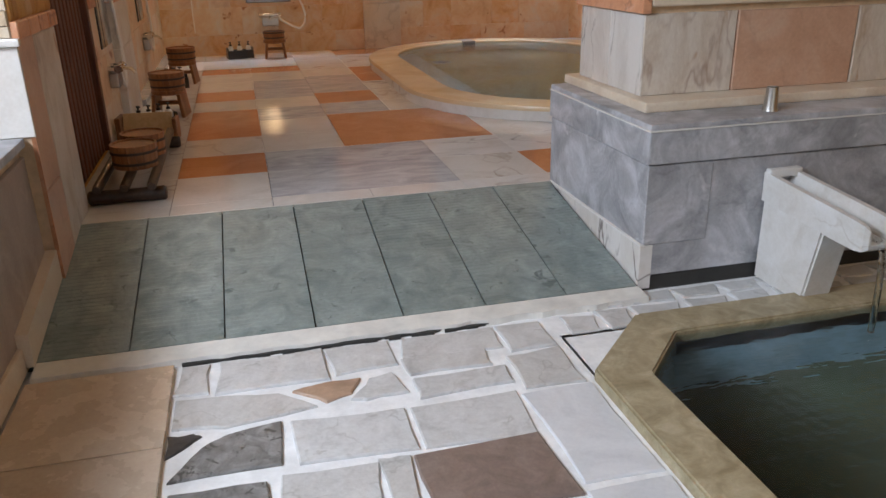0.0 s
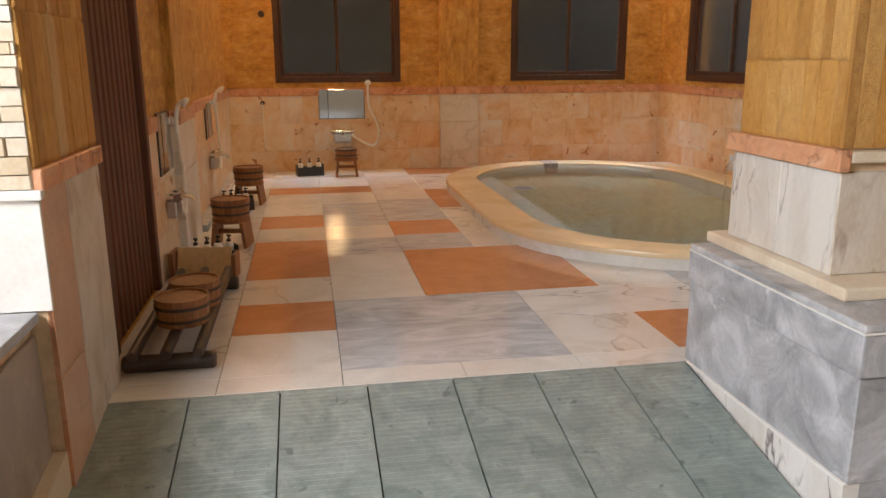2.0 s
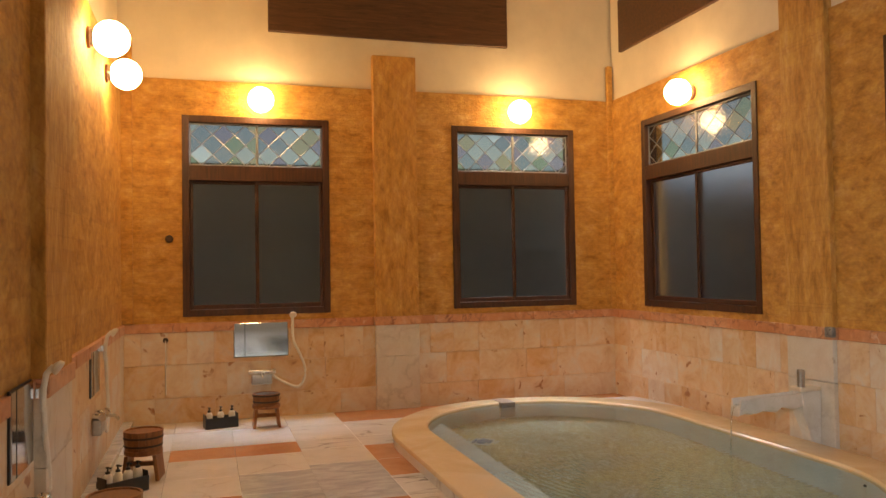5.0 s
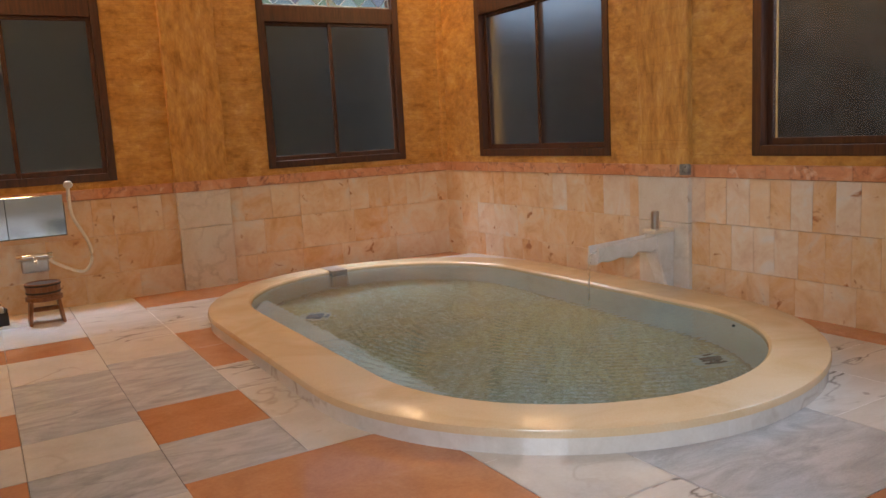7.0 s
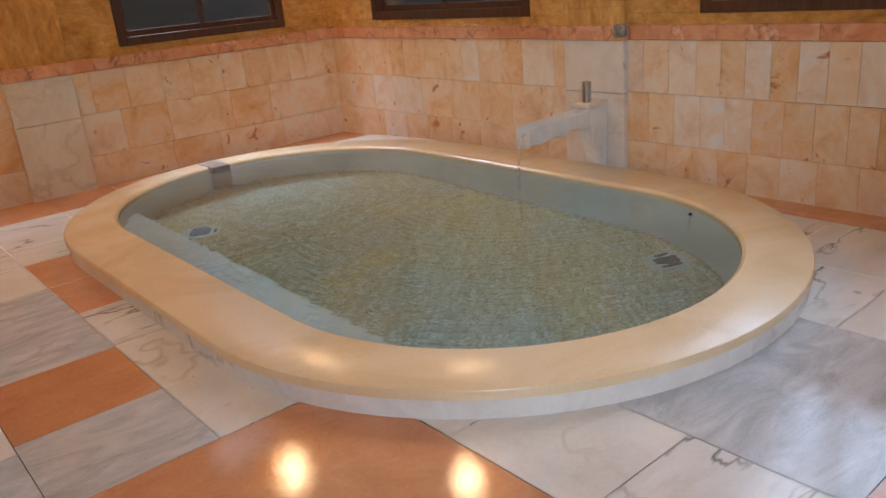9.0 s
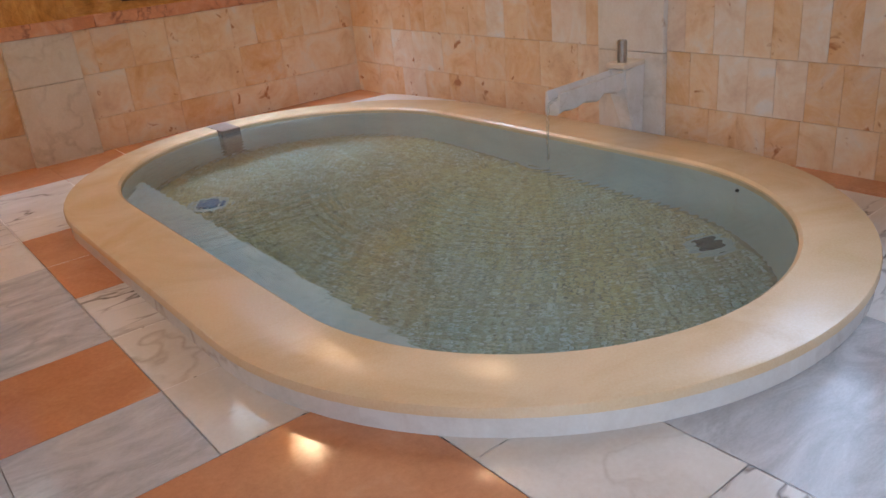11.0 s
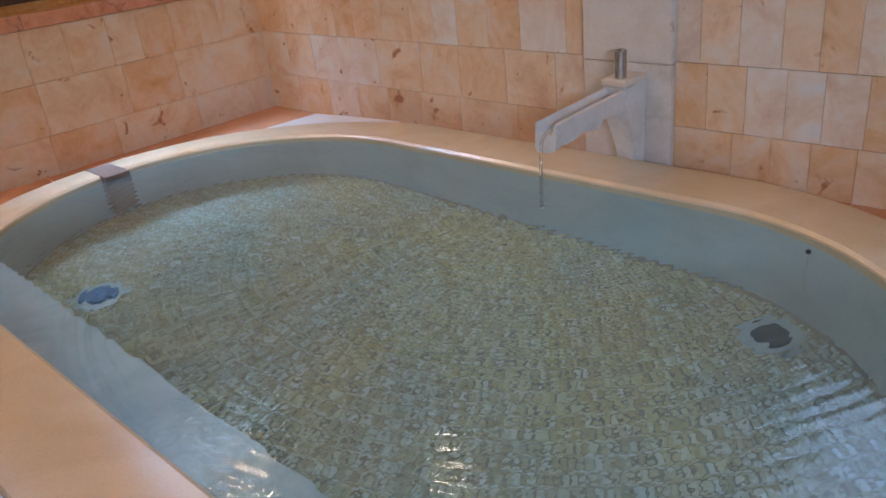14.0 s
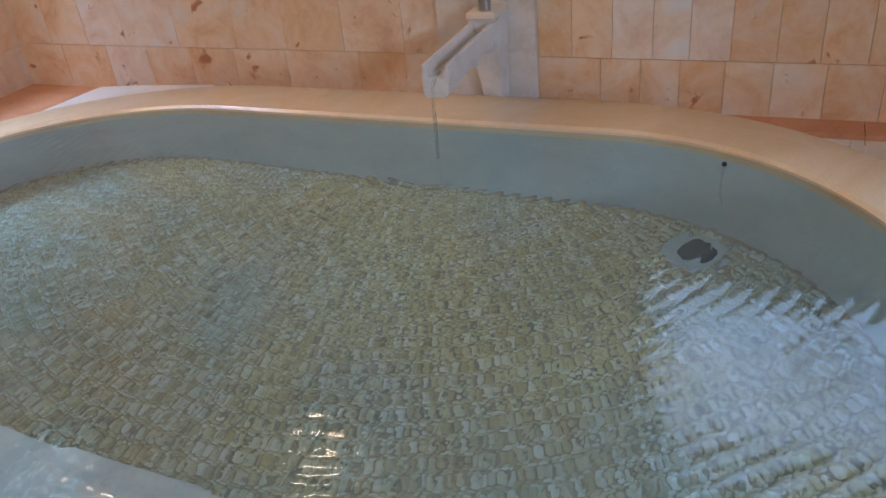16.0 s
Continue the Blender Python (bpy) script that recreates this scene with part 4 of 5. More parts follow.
def clipped(poly, x0, x1, z0, z1):
    """A polygon cut to a rectangle."""
    for axis, bound, sign in ((0, x0, 1), (0, x1, -1), (1, z0, 1), (1, z1, -1)):
        out = []
        for i, p in enumerate(poly):
            q = poly[(i + 1) % len(poly)]
            a, b = sign * (p[axis] - bound), sign * (q[axis] - bound)
            if a >= 0:
                out.append(p)
            if a * b < 0:
                k = a / (a - b)
                out.append((p[0] + k * (q[0] - p[0]), p[1] + k * (q[1] - p[1])))
        poly = out
        if len(poly) < 3:
            return []
    return poly


def slab_upright(bm, poly, y0, y1):
    a = [bm.verts.new((x, y0, z)) for x, z in poly]
    b = [bm.verts.new((x, y1, z)) for x, z in poly]
    bm.faces.new(a), bm.faces.new(b[::-1])
    n = len(poly)
    for i in range(n):
        bm.faces.new((a[i], b[i], b[(i + 1) % n], a[(i + 1) % n]))
    bmesh.ops.recalc_face_normals(bm, faces=bm.faces[:])


def window(name, m, wide, low, high, seed, glass=None):
    """A brown wooden window: two sliding frosted sashes under a leaded transom. It looks along local -y."""
    rnd = random.Random(seed)
    w = structure(thing(name, (0, 0, 0), "window", "window"), "brown wooden window, frosted sashes under leaded glass transom", "window")
    w.matrix_world = m
    h = wide / 2
    bar0, bar1 = low + (high - low) * 0.675, low + (high - low) * 0.75

    def wd(n, b, parent=w, bevel=0.005):
        return block(n, b, FRAME_WOOD, parent, bevel=bevel, segments=2)
    wd("jamb", (-h, -h + 0.066, -0.012, 0.14, low, high))
    wd("jamb", (h - 0.066, h, -0.012, 0.14, low, high))
    wd("head", (-h + 0.066, h - 0.066, -0.012, 0.14, high - 0.066, high))
    wd("sill", (-h + 0.066, h - 0.066, -0.016, 0.14, low, low + 0.065))
    wd("transom", (-h + 0.066, h - 0.066, -0.004, 0.14, bar0, bar1))
    i = h - 0.066
    for a, b, y in ((-i, 0.025, 0.055), (-0.025, i, 0.025)):
        z0, z1 = low + 0.065, bar0
        sash = wd("sash", (a, a + 0.035, y, y + 0.028, z0, z1), w)
        wd("stile", (b - 0.035, b, y, y + 0.028, z0, z1), sash)
        wd("rail", (a + 0.035, b - 0.035, y, y + 0.028, z0, z0 + 0.045), sash)
        wd("rail", (a + 0.035, b - 0.035, y, y + 0.028, z1 - 0.03, z1), sash)
        bm = bmesh.new()
        box(bm, a + 0.035, b - 0.035, y + 0.012, y + 0.016, z0 + 0.045, z1 - 0.03)
        pane = part("pane", bm, glass or FROSTED, sash, "dim frosted glass")
        pane.visible_shadow = False
    z0, z1 = bar1 + 0.012, high - 0.078
    y = 0.04
    for a, b in ((-i + 0.012, -0.008), (0.008, i - 0.012)):
        panel = block("leaded_panel", (a - 0.008, a + 0.004, y - 0.008, y + 0.012, z0 - 0.01, z1 + 0.01), LEAD, w, "leaded glass in diamonds", 0.002)
        block("came", (b - 0.004, b + 0.008, y - 0.008, y + 0.012, z0 - 0.01, z1 + 0.01), LEAD, panel, bevel=0.002)
        for zz in (z0, z1):
            block("came", (a + 0.004, b - 0.004, y - 0.008, y + 0.012, zz - 0.006, zz + 0.006), LEAD, panel, bevel=0.002)
        sx, sz = (b - a) / 3.0, (z1 - z0) / 2.0
        for ci in range(-1, 8):
            for cj in range(-1, 6):
                if (ci + cj) % 2:
                    continue
                cx, cz = a + ci * sx / 2, z0 + cj * sz / 2
                poly = clipped([(cx - sx / 2, cz), (cx, cz - sz / 2), (cx + sx / 2, cz), (cx, cz + sz / 2)], a, b, z0, z1)
                if len(poly) < 3:
                    continue
                bm = bmesh.new()
                slab_upright(bm, poly, y, y + 0.004)
                part("glass", bm, rnd.choice(STAINED + STAINED[:2] * 2), panel).visible_shadow = False
                if ci < 7:
                    for (p, q) in (((cx - sx / 2, cz), (cx, cz - sz / 2)), ((cx, cz - sz / 2), (cx + sx / 2, cz))):
                        if min(p[0], q[0]) >= a - 1e-6 and max(p[0], q[0]) <= b + 1e-6 and min(p[1], q[1]) >= z0 - 1e-6 and max(p[1], q[1]) <= z1 + 1e-6:
                            bm = bmesh.new()
                            tube(bm, [(p[0], y, p[1]), (q[0], y, q[1])], 0.0045, 6)
                            part("came", bm, LEAD, panel)
    return w


for k, (a, b, lo, hi) in enumerate(N_WINDOWS):
    window("window_%d" % (k + 1), pose((a + b) / 2, NORTH, 0), b - a, lo, hi, 3 + k)
for k, (a, b, lo, hi) in enumerate(E_WINDOWS):
    window("window_%d" % (k + 3), pose(EAST, (a + b) / 2, 0, 0, 0, -90), b - a, lo, hi, 7 + k, FROSTED_LIGHT if k else None)

# ---- pilasters of the far walls ----


def pilaster(name, x0, x1, y0, y1, top, material):
    p = structure(thing(name, (0, 0, 0), "pilaster", "pillar"), "shallow pilaster, veined marble below rough ochre stone", "pillar")
    block("shaft", (x0, x1, y0, y1, 0.95, top), material, p, "rough ochre split stone", 0.006)
    for z0, z1 in ((-0.02, 0.548), (0.551, 0.876)):
        block("marble_foot", (x0, x1, y0, y1, z0, z1), FOOT_MARBLE, p, "veined pale marble foot", 0.004)
    g = 0.014
    block("orange_band", (x0 - g, x1 + g, y0 - g, y1 + g, 0.872, 0.962), BAND_MARBLE, p, "orange marble band", 0.006, 2)
    return p


pilaster("pillar_north", 1.92, 2.385, NORTH - 0.055, NORTH + 0.06, 3.70, OCHRE_PILLAR)
pillar_east = pilaster("pillar_east", EAST - 0.05, EAST + 0.06, 7.19, 7.665, TOP - 0.01, OCHRE_PILLAR)
pilaster("pillar_west", WEST - 0.05, WEST + 0.065, 6.50, 7.22, TOP - 0.01, OCHRE_PILLAR)
block("band_end", (EAST - 0.069, EAST - 0.03, 7.172, 7.252, 0.888, 0.967), DARK_PAVING, pillar_east, "dark grey weathered end of the band", 0.012, 2)
for nm, b in (("pillar_northeast", (EAST - 0.05, EAST + 0.01, NORTH - 0.05, NORTH + 0.01, 0.972, 3.75)), ("pillar_northwest", (WEST - 0.01, WEST + 0.10, NORTH - 0.06, NORTH + 0.01, 0.972, 3.75))):
    structure(block(nm, b, OCHRE_N, None, bevel=0.006), "narrow ochre stone corner post", "pillar")
for nm, b in (("vent_board_north", (0.86, 3.46, NORTH - 0.01, NORTH + 0.05, 3.89, 4.45)), ("vent_board_east", (EAST - 0.01, EAST + 0.05, 7.95, 10.27, 3.86, 4.45))):
    structure(block(nm, b, PANEL_WOOD, None, bevel=0.008), "dark brown timber board on white plaster", "board")

# ---- globe wall lamps ----


def globe_lamp(at, out):
    """An opal globe on a small round wall plate; out is the way into the room."""
    d = Vector(out)
    lamp = thing("wall_lamp", at, "glowing white opal globe wall lamp", "lamp", "globe wall lamps")
    bm = bmesh.new()
    bmesh.ops.create_uvsphere(bm, u_segments=24, v_segments=14, radius=0.125)
    part("globe", bm, OPAL, lamp, "lit opal glass globe", True)
    axis = 'x' if abs(d.x) > 0.5 else 'y'
    s = -1 if d[0 if axis == 'x' else 1] > 0 else 1
    bm = bmesh.new()
    lathe(bm, [(0.055, s * 0.10), (0.062, s * 0.12), (0.062, s * 0.135)], 16, (0, 0, 0), axis)
    part("collar", bm, STEEL, lamp, "metal collar", True)
    bm = bmesh.new()
    lathe(bm, [(0.075, s * 0.135), (0.075, s * 0.155)], 16, (0, 0, 0), axis)
    part("wall_plate", bm, FRAME_WOOD, lamp, "brown wall plate", True)
    return lamp


for x, z in ((0.77, 3.15), (3.53, 3.15)):
    globe_lamp((x, NORTH - 0.155, z), (0, -1, 0))
globe_lamp((EAST - 0.155, 8.92, 3.10), (-1, 0, 0))
for y in (8.30, 9.31):
    globe_lamp((WEST + 0.155, y, 3.08), (1, 0, 0))

globe_lamp((1.08, SOUTH + 0.155, 3.95), (0, 1, 0))

# ---- water spout over the tub ----
spout = tagged(thing("water_spout", (0, 0, 0), "white marble trough pouring into the bath from the wall", "spout"))
bm = bmesh.new()
SY, SX0, SX1 = 7.375, 3.945, 4.60
nseg = 12
rings = []
rnd = random.Random(4)
for i in range(nseg + 1):
    t = i / nseg
    x = SX0 + (SX1 - SX0) * t
    low = 0.335 + 0.012 * math.sin(i * 1.9) + rnd.uniform(-0.006, 0.006) + 0.02 * t
    wall = 0.015 if i else 0.013
    cs = [(-0.052, low + 0.012), (-0.034, low), (0.040, low - 0.004), (0.054, low + 0.014), (0.055, 0.452), (0.055 - wall, 0.456), (0.030, 0.405), (-0.030, 0.403), (wall - 0.055, 0.454), (-0.056, 0.450)]
    rings.append([bm.verts.new((x + (0.012 * (z - 0.34) / 0.1 if i == 0 else 0), SY + dy + rnd.uniform(-0.0015, 0.0015), z + 0.022 * t)) for dy, z in cs])
for a, b in zip(rings, rings[1:]):
    for k in range(10):
        bm.faces.new((a[k], a[(k + 1) % 10], b[(k + 1) % 10], b[k]))
bm.faces.new(rings[0]), bm.faces.new(rings[-1][::-1])
bmesh.ops.recalc_face_normals(bm, faces=bm.faces[:])
part("trough", bm, SPOUT_MARBLE, spout, "white marble trough with a broken lower edge")
# tapered bracket that carries the trough, standing before the pilaster
bm = bmesh.new()
side = [(4.485, 0.478), (4.669, 0.505), (4.669, 0.07), (4.60, 0.07), (4.565, 0.17), (4.50, 0.33)]
f0 = [bm.verts.new((x, SY - 0.064 + 0.01 * (z < 0.2), z)) for x, z in side]
f1 = [bm.verts.new((x, SY + 0.064 - 0.01 * (z < 0.2), z)) for x, z in side]
bm.faces.new(f0), bm.faces.new(f1[::-1])
for k in range(6):
    bm.faces.new((f0[k], f0[(k + 1) % 6], f1[(k + 1) % 6], f1[k]))
bmesh.ops.recalc_face_normals(bm, faces=bm.faces[:])
bmesh.ops.bevel(bm, geom=bm.edges[:], offset=0.008, segments=2, affect='EDGES')
part("bracket", bm, SPOUT_MARBLE, spout, "pale grey marble bracket under the trough")
bm = bmesh.new()
box(bm, 4.476, 4.668, SY - 0.068, SY + 0.068, 0.482, 0.512, 0.006)
part("pipe_seat", bm, CREAM, spout, "small cream block under the pipe")
bm = bmesh.new()
lathe(bm, [(0.028, 0.508), (0.028, 0.635), (0.024, 0.640), (0.020, 0.637), (0.020, 0.52)], 20, (4.535, SY - 0.004, 0))
part("pipe", bm, STEEL, spout, "short upright steel pipe", True)
bm = bmesh.new()
tube(bm, [(4.0, SY, 0.412), (3.955, SY, 0.412), (3.925, SY, 0.39), (3.910, SY, 0.30), (3.905, SY, 0.20), (3.903, SY, 0.092)], 0.007, 10)
STREAM = water_material("falling_water", (0.95, 0.97, 0.97), 30.0, 0.5)
stream = part("falling_water", bm, STREAM, spout, "clear falling water", True)
stream.visible_shadow = False

# ---- trough and pipe of the lower pool ----
lower_spout = tagged(thing("pool_spout", (0, 0, 0), "grey-white marble trough on a block feeding the lower pool", "spout"))
bm = bmesh.new()
outline = [(3.10, LOW - 0.01), (3.10, 0.20), (2.715, 0.17), (2.725, 0.10), (2.785, LOW - 0.01)]
sides = [[bm.verts.new((x, y, z)) for y, z in outline] for x in (2.500, 2.640)]
bm.faces.new(sides[0][::-1]), bm.faces.new(sides[1])
n = len(outline)
for i in range(n):
    bm.faces.new((sides[0][i], sides[0][(i + 1) % n], sides[1][(i + 1) % n], sides[1][i]))
bmesh.ops.recalc_face_normals(bm, faces=bm.faces[:])
bmesh.ops.bevel(bm, geom=bm.edges[:], offset=0.010, segments=2, affect='EDGES')
part("trough_block", bm, SPOUT_MARBLE, lower_spout, "rounded pale grey marble block")
bm = bmesh.new()
rings = []
for i, y in enumerate((3.10, 2.95, 2.80, 2.65, 2.55, 2.515, 2.50)):
    t = (3.10 - y) / 0.6
    top, low, inset = 0.275 - 0.045 * t, 0.150 - 0.035 * t, (0, 0, 0, 0, 0.002, 0.008, 0.022)[i]
    cs = [(-0.078 + inset, low + inset), (0.078 - inset, low + inset), (0.080 - inset, top - inset), (0.056, top - inset), (0.046, low + 0.035), (-0.046, low + 0.035), (-0.056, top - inset), (-0.080 + inset, top - inset)]
    rings.append([bm.verts.new((2.570 + dx, y, z)) for dx, z in cs])
for a, b in zip(rings, rings[1:]):
    for k in range(8):
        bm.faces.new((a[k], a[(k + 1) % 8], b[(k + 1) % 8], b[k]))
bm.faces.new(rings[0]), bm.faces.new(rings[-1][::-1])
bmesh.ops.recalc_face_normals(bm, faces=bm.faces[:])
part("trough", bm, SPOUT_MARBLE, lower_spout, "open marble trough with chipped lips")
block("trough_head", (2.492, 2.648, 3.06, 3.098, 0.255, 0.292), SPOUT_MARBLE, lower_spout, "raised back of the trough", 0.008, 2)
bm = bmesh.new()
tube(bm, [(2.57, 2.60, 0.165), (2.57, 2.51, 0.158), (2.57, 2.485, 0.12), (2.57, 2.475, 0.0), (2.57, 2.472, LOW + 0.01)], 0.012, 10)
part("falling_water", bm, STREAM, lower_spout, "clear falling water", True).visible_shadow = False
cup = tagged(thing("pipe_stub", (2.55, 3.20, 0.515), "short tapered steel pipe stub on the grey pedestal", "pipe"))
bm = bmesh.new()
lathe(bm, [(0.034, 0.0), (0.030, 0.02), (0.024, 0.10), (0.021, 0.102), (0.019, 0.06)], 20)
part("stub", bm, STEEL, cup, "", True)
box_dark = tagged(block("dark_box", (2.72, 3.05, 3.55, 3.75, 0.978, 1.05), BLACK_PLASTIC, None, bevel=0.006), "low black box lying on the coping", "box")

# ---- wash places ----


def shower_set(name, m, mirror_w, mirror_h, label):
    """Mirror, faucet, hand shower and hose on a wall that looks along local -y; origin on the floor at the wall."""
    s = tagged(thing(name, (0, 0, 0), label, "shower"))
    s.matrix_world = m
    block("mirror", (-mirror_w / 2, mirror_w / 2, -0.030, -0.022, 0.61, 0.61 + mirror_h), MIRROR, s, "frameless wall mirror", 0.002)
    block("mirror_seam", (-mirror_w * 0.31, -mirror_w * 0.31 + 0.006, -0.032, -0.029, 0.61, 0.61 + mirror_h), BLACK_PLASTIC, s, "dark seam between mirror panels", 0.001)
    block("mirror_back", (-mirror_w / 2 - 0.006, mirror_w / 2 + 0.006, -0.022, -0.012, 0.604, 0.616 + mirror_h), BLACK_PLASTIC, s, "", 0.002)
    bm = bmesh.new()
    lathe(bm, [(0.026, -0.13), (0.030, -0.10), (0.022, -0.09), (0.022, 0.09), (0.030, 0.10), (0.026, 0.13)], 16, (0, -0.085, 0.46), 'x')
    fau = part("faucet_body", bm, CHROME, s, "chrome mixer tap", True)
    block("tap_apron", (-0.10, 0.10, -0.075, -0.014, 0.33, 0.435), STEEL, s, "dull steel apron under the tap", 0.012, 2)
    for x in (-0.07, 0.07):
        bm = bmesh.new()
        lathe(bm, [(0.022, -0.085), (0.022, -0.012)], 12, (x, 0, 0.46), 'y')
        part("inlet", bm, CHROME, fau, "", True)
    bm = bmesh.new()
    tube(bm, [(0, -0.09, 0.455), (0, -0.15, 0.45), (0, -0.18, 0.42)], 0.012, 10)
    part("tap_spout", bm, CHROME, fau, "", True)
    hx = mirror_w / 2 + 0.045
    bm = bmesh.new()
    box(bm, hx - 0.018, hx + 0.018, -0.05, -0.012, 0.88, 0.93, 0.004)
    part("holder", bm, CHROME, s, "shower holder")
    bm = bmesh.new()
    tube(bm, [(hx, -0.06, 0.82), (hx, -0.062, 0.92), (hx, -0.075, 0.99), (hx, -0.105, 1.025)], 0.014, 10)
    head = part("shower_handle", bm, WHITE_PLASTIC, s, "white hand shower", True)
    bm = bmesh.new()
    lathe(bm, [(0.012, 0.0), (0.032, 0.012), (0.036, 0.030), (0.030, 0.036)], 16, (0, 0, 0))
    hd = part("shower_head", bm, WHITE_PLASTIC, head, "", True)
    hd.matrix_world = pose(hx, -0.105, 1.03, 125, 0, 0)
    knots = [Vector(k) for k in ((hx, 0.84), (hx + 0.015, 0.74), (hx + 0.07, 0.62), (hx + 0.115, 0.50), (hx + 0.115, 0.38), (hx + 0.06, 0.30), (hx - 0.02, 0.31), (0.13, 0.40), (0.11, 0.45))]
    pts = []
    for k in range(len(knots) - 1):
        before, after = knots[max(k - 1, 0)], knots[min(k + 2, len(knots) - 1)]
        for t in (0.0, 0.25, 0.5, 0.75):
            p, q = knots[k], knots[k + 1]
            c = 0.5 * (2 * p + (q - before) * t + (2 * before - 5 * p + 4 * q - after) * t * t + (3 * p - before - 3 * q + after) * t ** 3)
            pts.append((c.x, -0.065, c.y))
    bm = bmesh.new()
    tube(bm, pts, 0.013, 8)
    part("hose", bm, WHITE_PLASTIC, s, "white shower hose", True)
    return s


shower_set("shower_set", pose(0.76, NORTH, 0), 0.52, 0.33, "wall mirror with chrome tap and white hand shower")
shower_set("shower_set", pose(WEST, 6.20, 0, 0, 0, 90), 0.40, 0.36, "wall mirror with chrome tap and white hand shower")
shower_set("shower_set", pose(WEST, 8.45, 0, 0, 0, 90), 0.40, 0.30, "wall mirror with chrome tap and white hand shower")


def bath_stool(m, label):
    """A small wooden bathing stool with splayed board legs and a round seat rim."""
    s = tagged(thing("bath_stool", (0, 0, 0), label, "stool", "wooden bath stools"))
    s.matrix_world = m
    bm = bmesh.new()
    lathe(bm, [(0.120, 0.175), (0.130, 0.180), (0.130, 0.205), (0.124, 0.210), (0.0, 0.208)], 28)
    part("seat", bm, STOOL_WOOD, s, "round wooden seat", True)
    for side in (-1, 1):
        bm = bmesh.new()
        vs = box(bm, -0.11, 0.11, -0.012, 0.012, 0.0, 0.182, 0.003)
        leg = part("leg", bm, STOOL_WOOD, s, "splayed board leg")
        leg.matrix_world = m @ pose(0, side * 0.115, 0, side * 7, 0, 0)
    bm = bmesh.new()
    box(bm, -0.02, 0.02, -0.10, 0.10, 0.09, 0.12, 0.003)
    part("stretcher", bm, STOOL_WOOD, s)
    return s


def bucket(m, label, r=0.125, h=0.12):
    """A low stave bucket with two dark hoops."""
    s = tagged(thing("wooden_bucket", (0, 0, 0), label, "bucket", "wooden wash buckets"))
    s.matrix_world = m
    steps = 18
    for i in range(steps):
        bm = bmesh.new()
        a0, a1 = 2 * math.pi * i / steps + 0.006, 2 * math.pi * (i + 1) / steps - 0.006
        vs = []
        for rr, z in ((r * 0.93, 0.0), (r, h), (r - 0.012, h), (r * 0.93 - 0.012, 0.0)):
            vs.append([bm.verts.new((rr * math.cos(a), rr * math.sin(a), z)) for a in (a0, a1)])
        for k in range(4):
            p, q = vs[k], vs[(k + 1) % 4]
            bm.faces.new((p[0], p[1], q[1], q[0]))
        bm.faces.new([v[0] for v in vs]), bm.faces.new([v[1] for v in vs][::-1])
        bmesh.ops.recalc_face_normals(bm, faces=bm.faces[:])
        part("stave", bm, TUB_WOOD, s)
    bm = bmesh.new()
    lathe(bm, [(r - 0.012, h - 0.022), (r - 0.011, h - 0.010)], 24)
    part("bottom", bm, TUB_WOOD, s, "round wooden bottom")
    for z in (0.028, 0.085):
        bm = bmesh.new()
        rr = r * (0.93 + 0.07 * z / h)
        lathe(bm, [(rr - 0.002, z - 0.008), (rr + 0.004, z - 0.006), (rr + 0.004, z + 0.006), (rr - 0.002, z + 0.008)], 28)
        part("hoop", bm, HOOP, s, "dark hoop", True)
    return s


def amenity_crate(m, label, bottles=4):
    """A small black crate that holds pump bottles with white bodies and black pumps."""
    c = tagged(thing("bottle_crate", (0, 0, 0), label, "crate", "amenity crates"))
    c.matrix_world = m
    L, W, H = 0.30, 0.13, 0.10
    for b in ((-L / 2, L / 2, -W / 2, -W / 2 + 0.010, 0.0, H), (-L / 2, L / 2, W / 2 - 0.010, W / 2, 0.0, H), (-L / 2, -L / 2 + 0.010, -W / 2 + 0.010, W / 2 - 0.010, 0.0, H + 0.03), (L / 2 - 0.010, L / 2, -W / 2 + 0.010, W / 2 - 0.010, 0.0, H + 0.03), (-L / 2 + 0.01, L / 2 - 0.01, -W / 2 + 0.01, W / 2 - 0.01, 0.0, 0.012)):
        block("board", b, CRATE_BLACK, c, bevel=0.003)
    for i in range(bottles):
        x = -L / 2 + 0.045 + (L - 0.09) * i / (bottles - 1)
        b = tagged(thing("pump_bottle", (0, 0, 0), "white pump bottle with a black pump standing in the crate", "bottle", "pump bottles"))
        b.matrix_world = m @ pose(x, 0, 0.0125)
        bm = bmesh.new()
        lathe(bm, [(0.027, 0.0), (0.030, 0.005), (0.030, 0.115), (0.022, 0.130), (0.012, 0.136)], 16)
        part("body", bm, WHITE_PLASTIC, b, "", True)
        bm = bmesh.new()
        lathe(bm, [(0.015, 0.136), (0.015, 0.152), (0.006, 0.154), (0.006, 0.172), (0.013, 0.173), (0.013, 0.182)], 12)
        part("pump", bm, BLACK_PLASTIC, b, "black pump", True)
        bm = bmesh.new()
        box(bm, -0.006, 0.006, -0.042, 0.0, 0.174, 0.184, 0.002)
        part("nozzle", bm, BLACK_PLASTIC, b, "black nozzle")
    return c


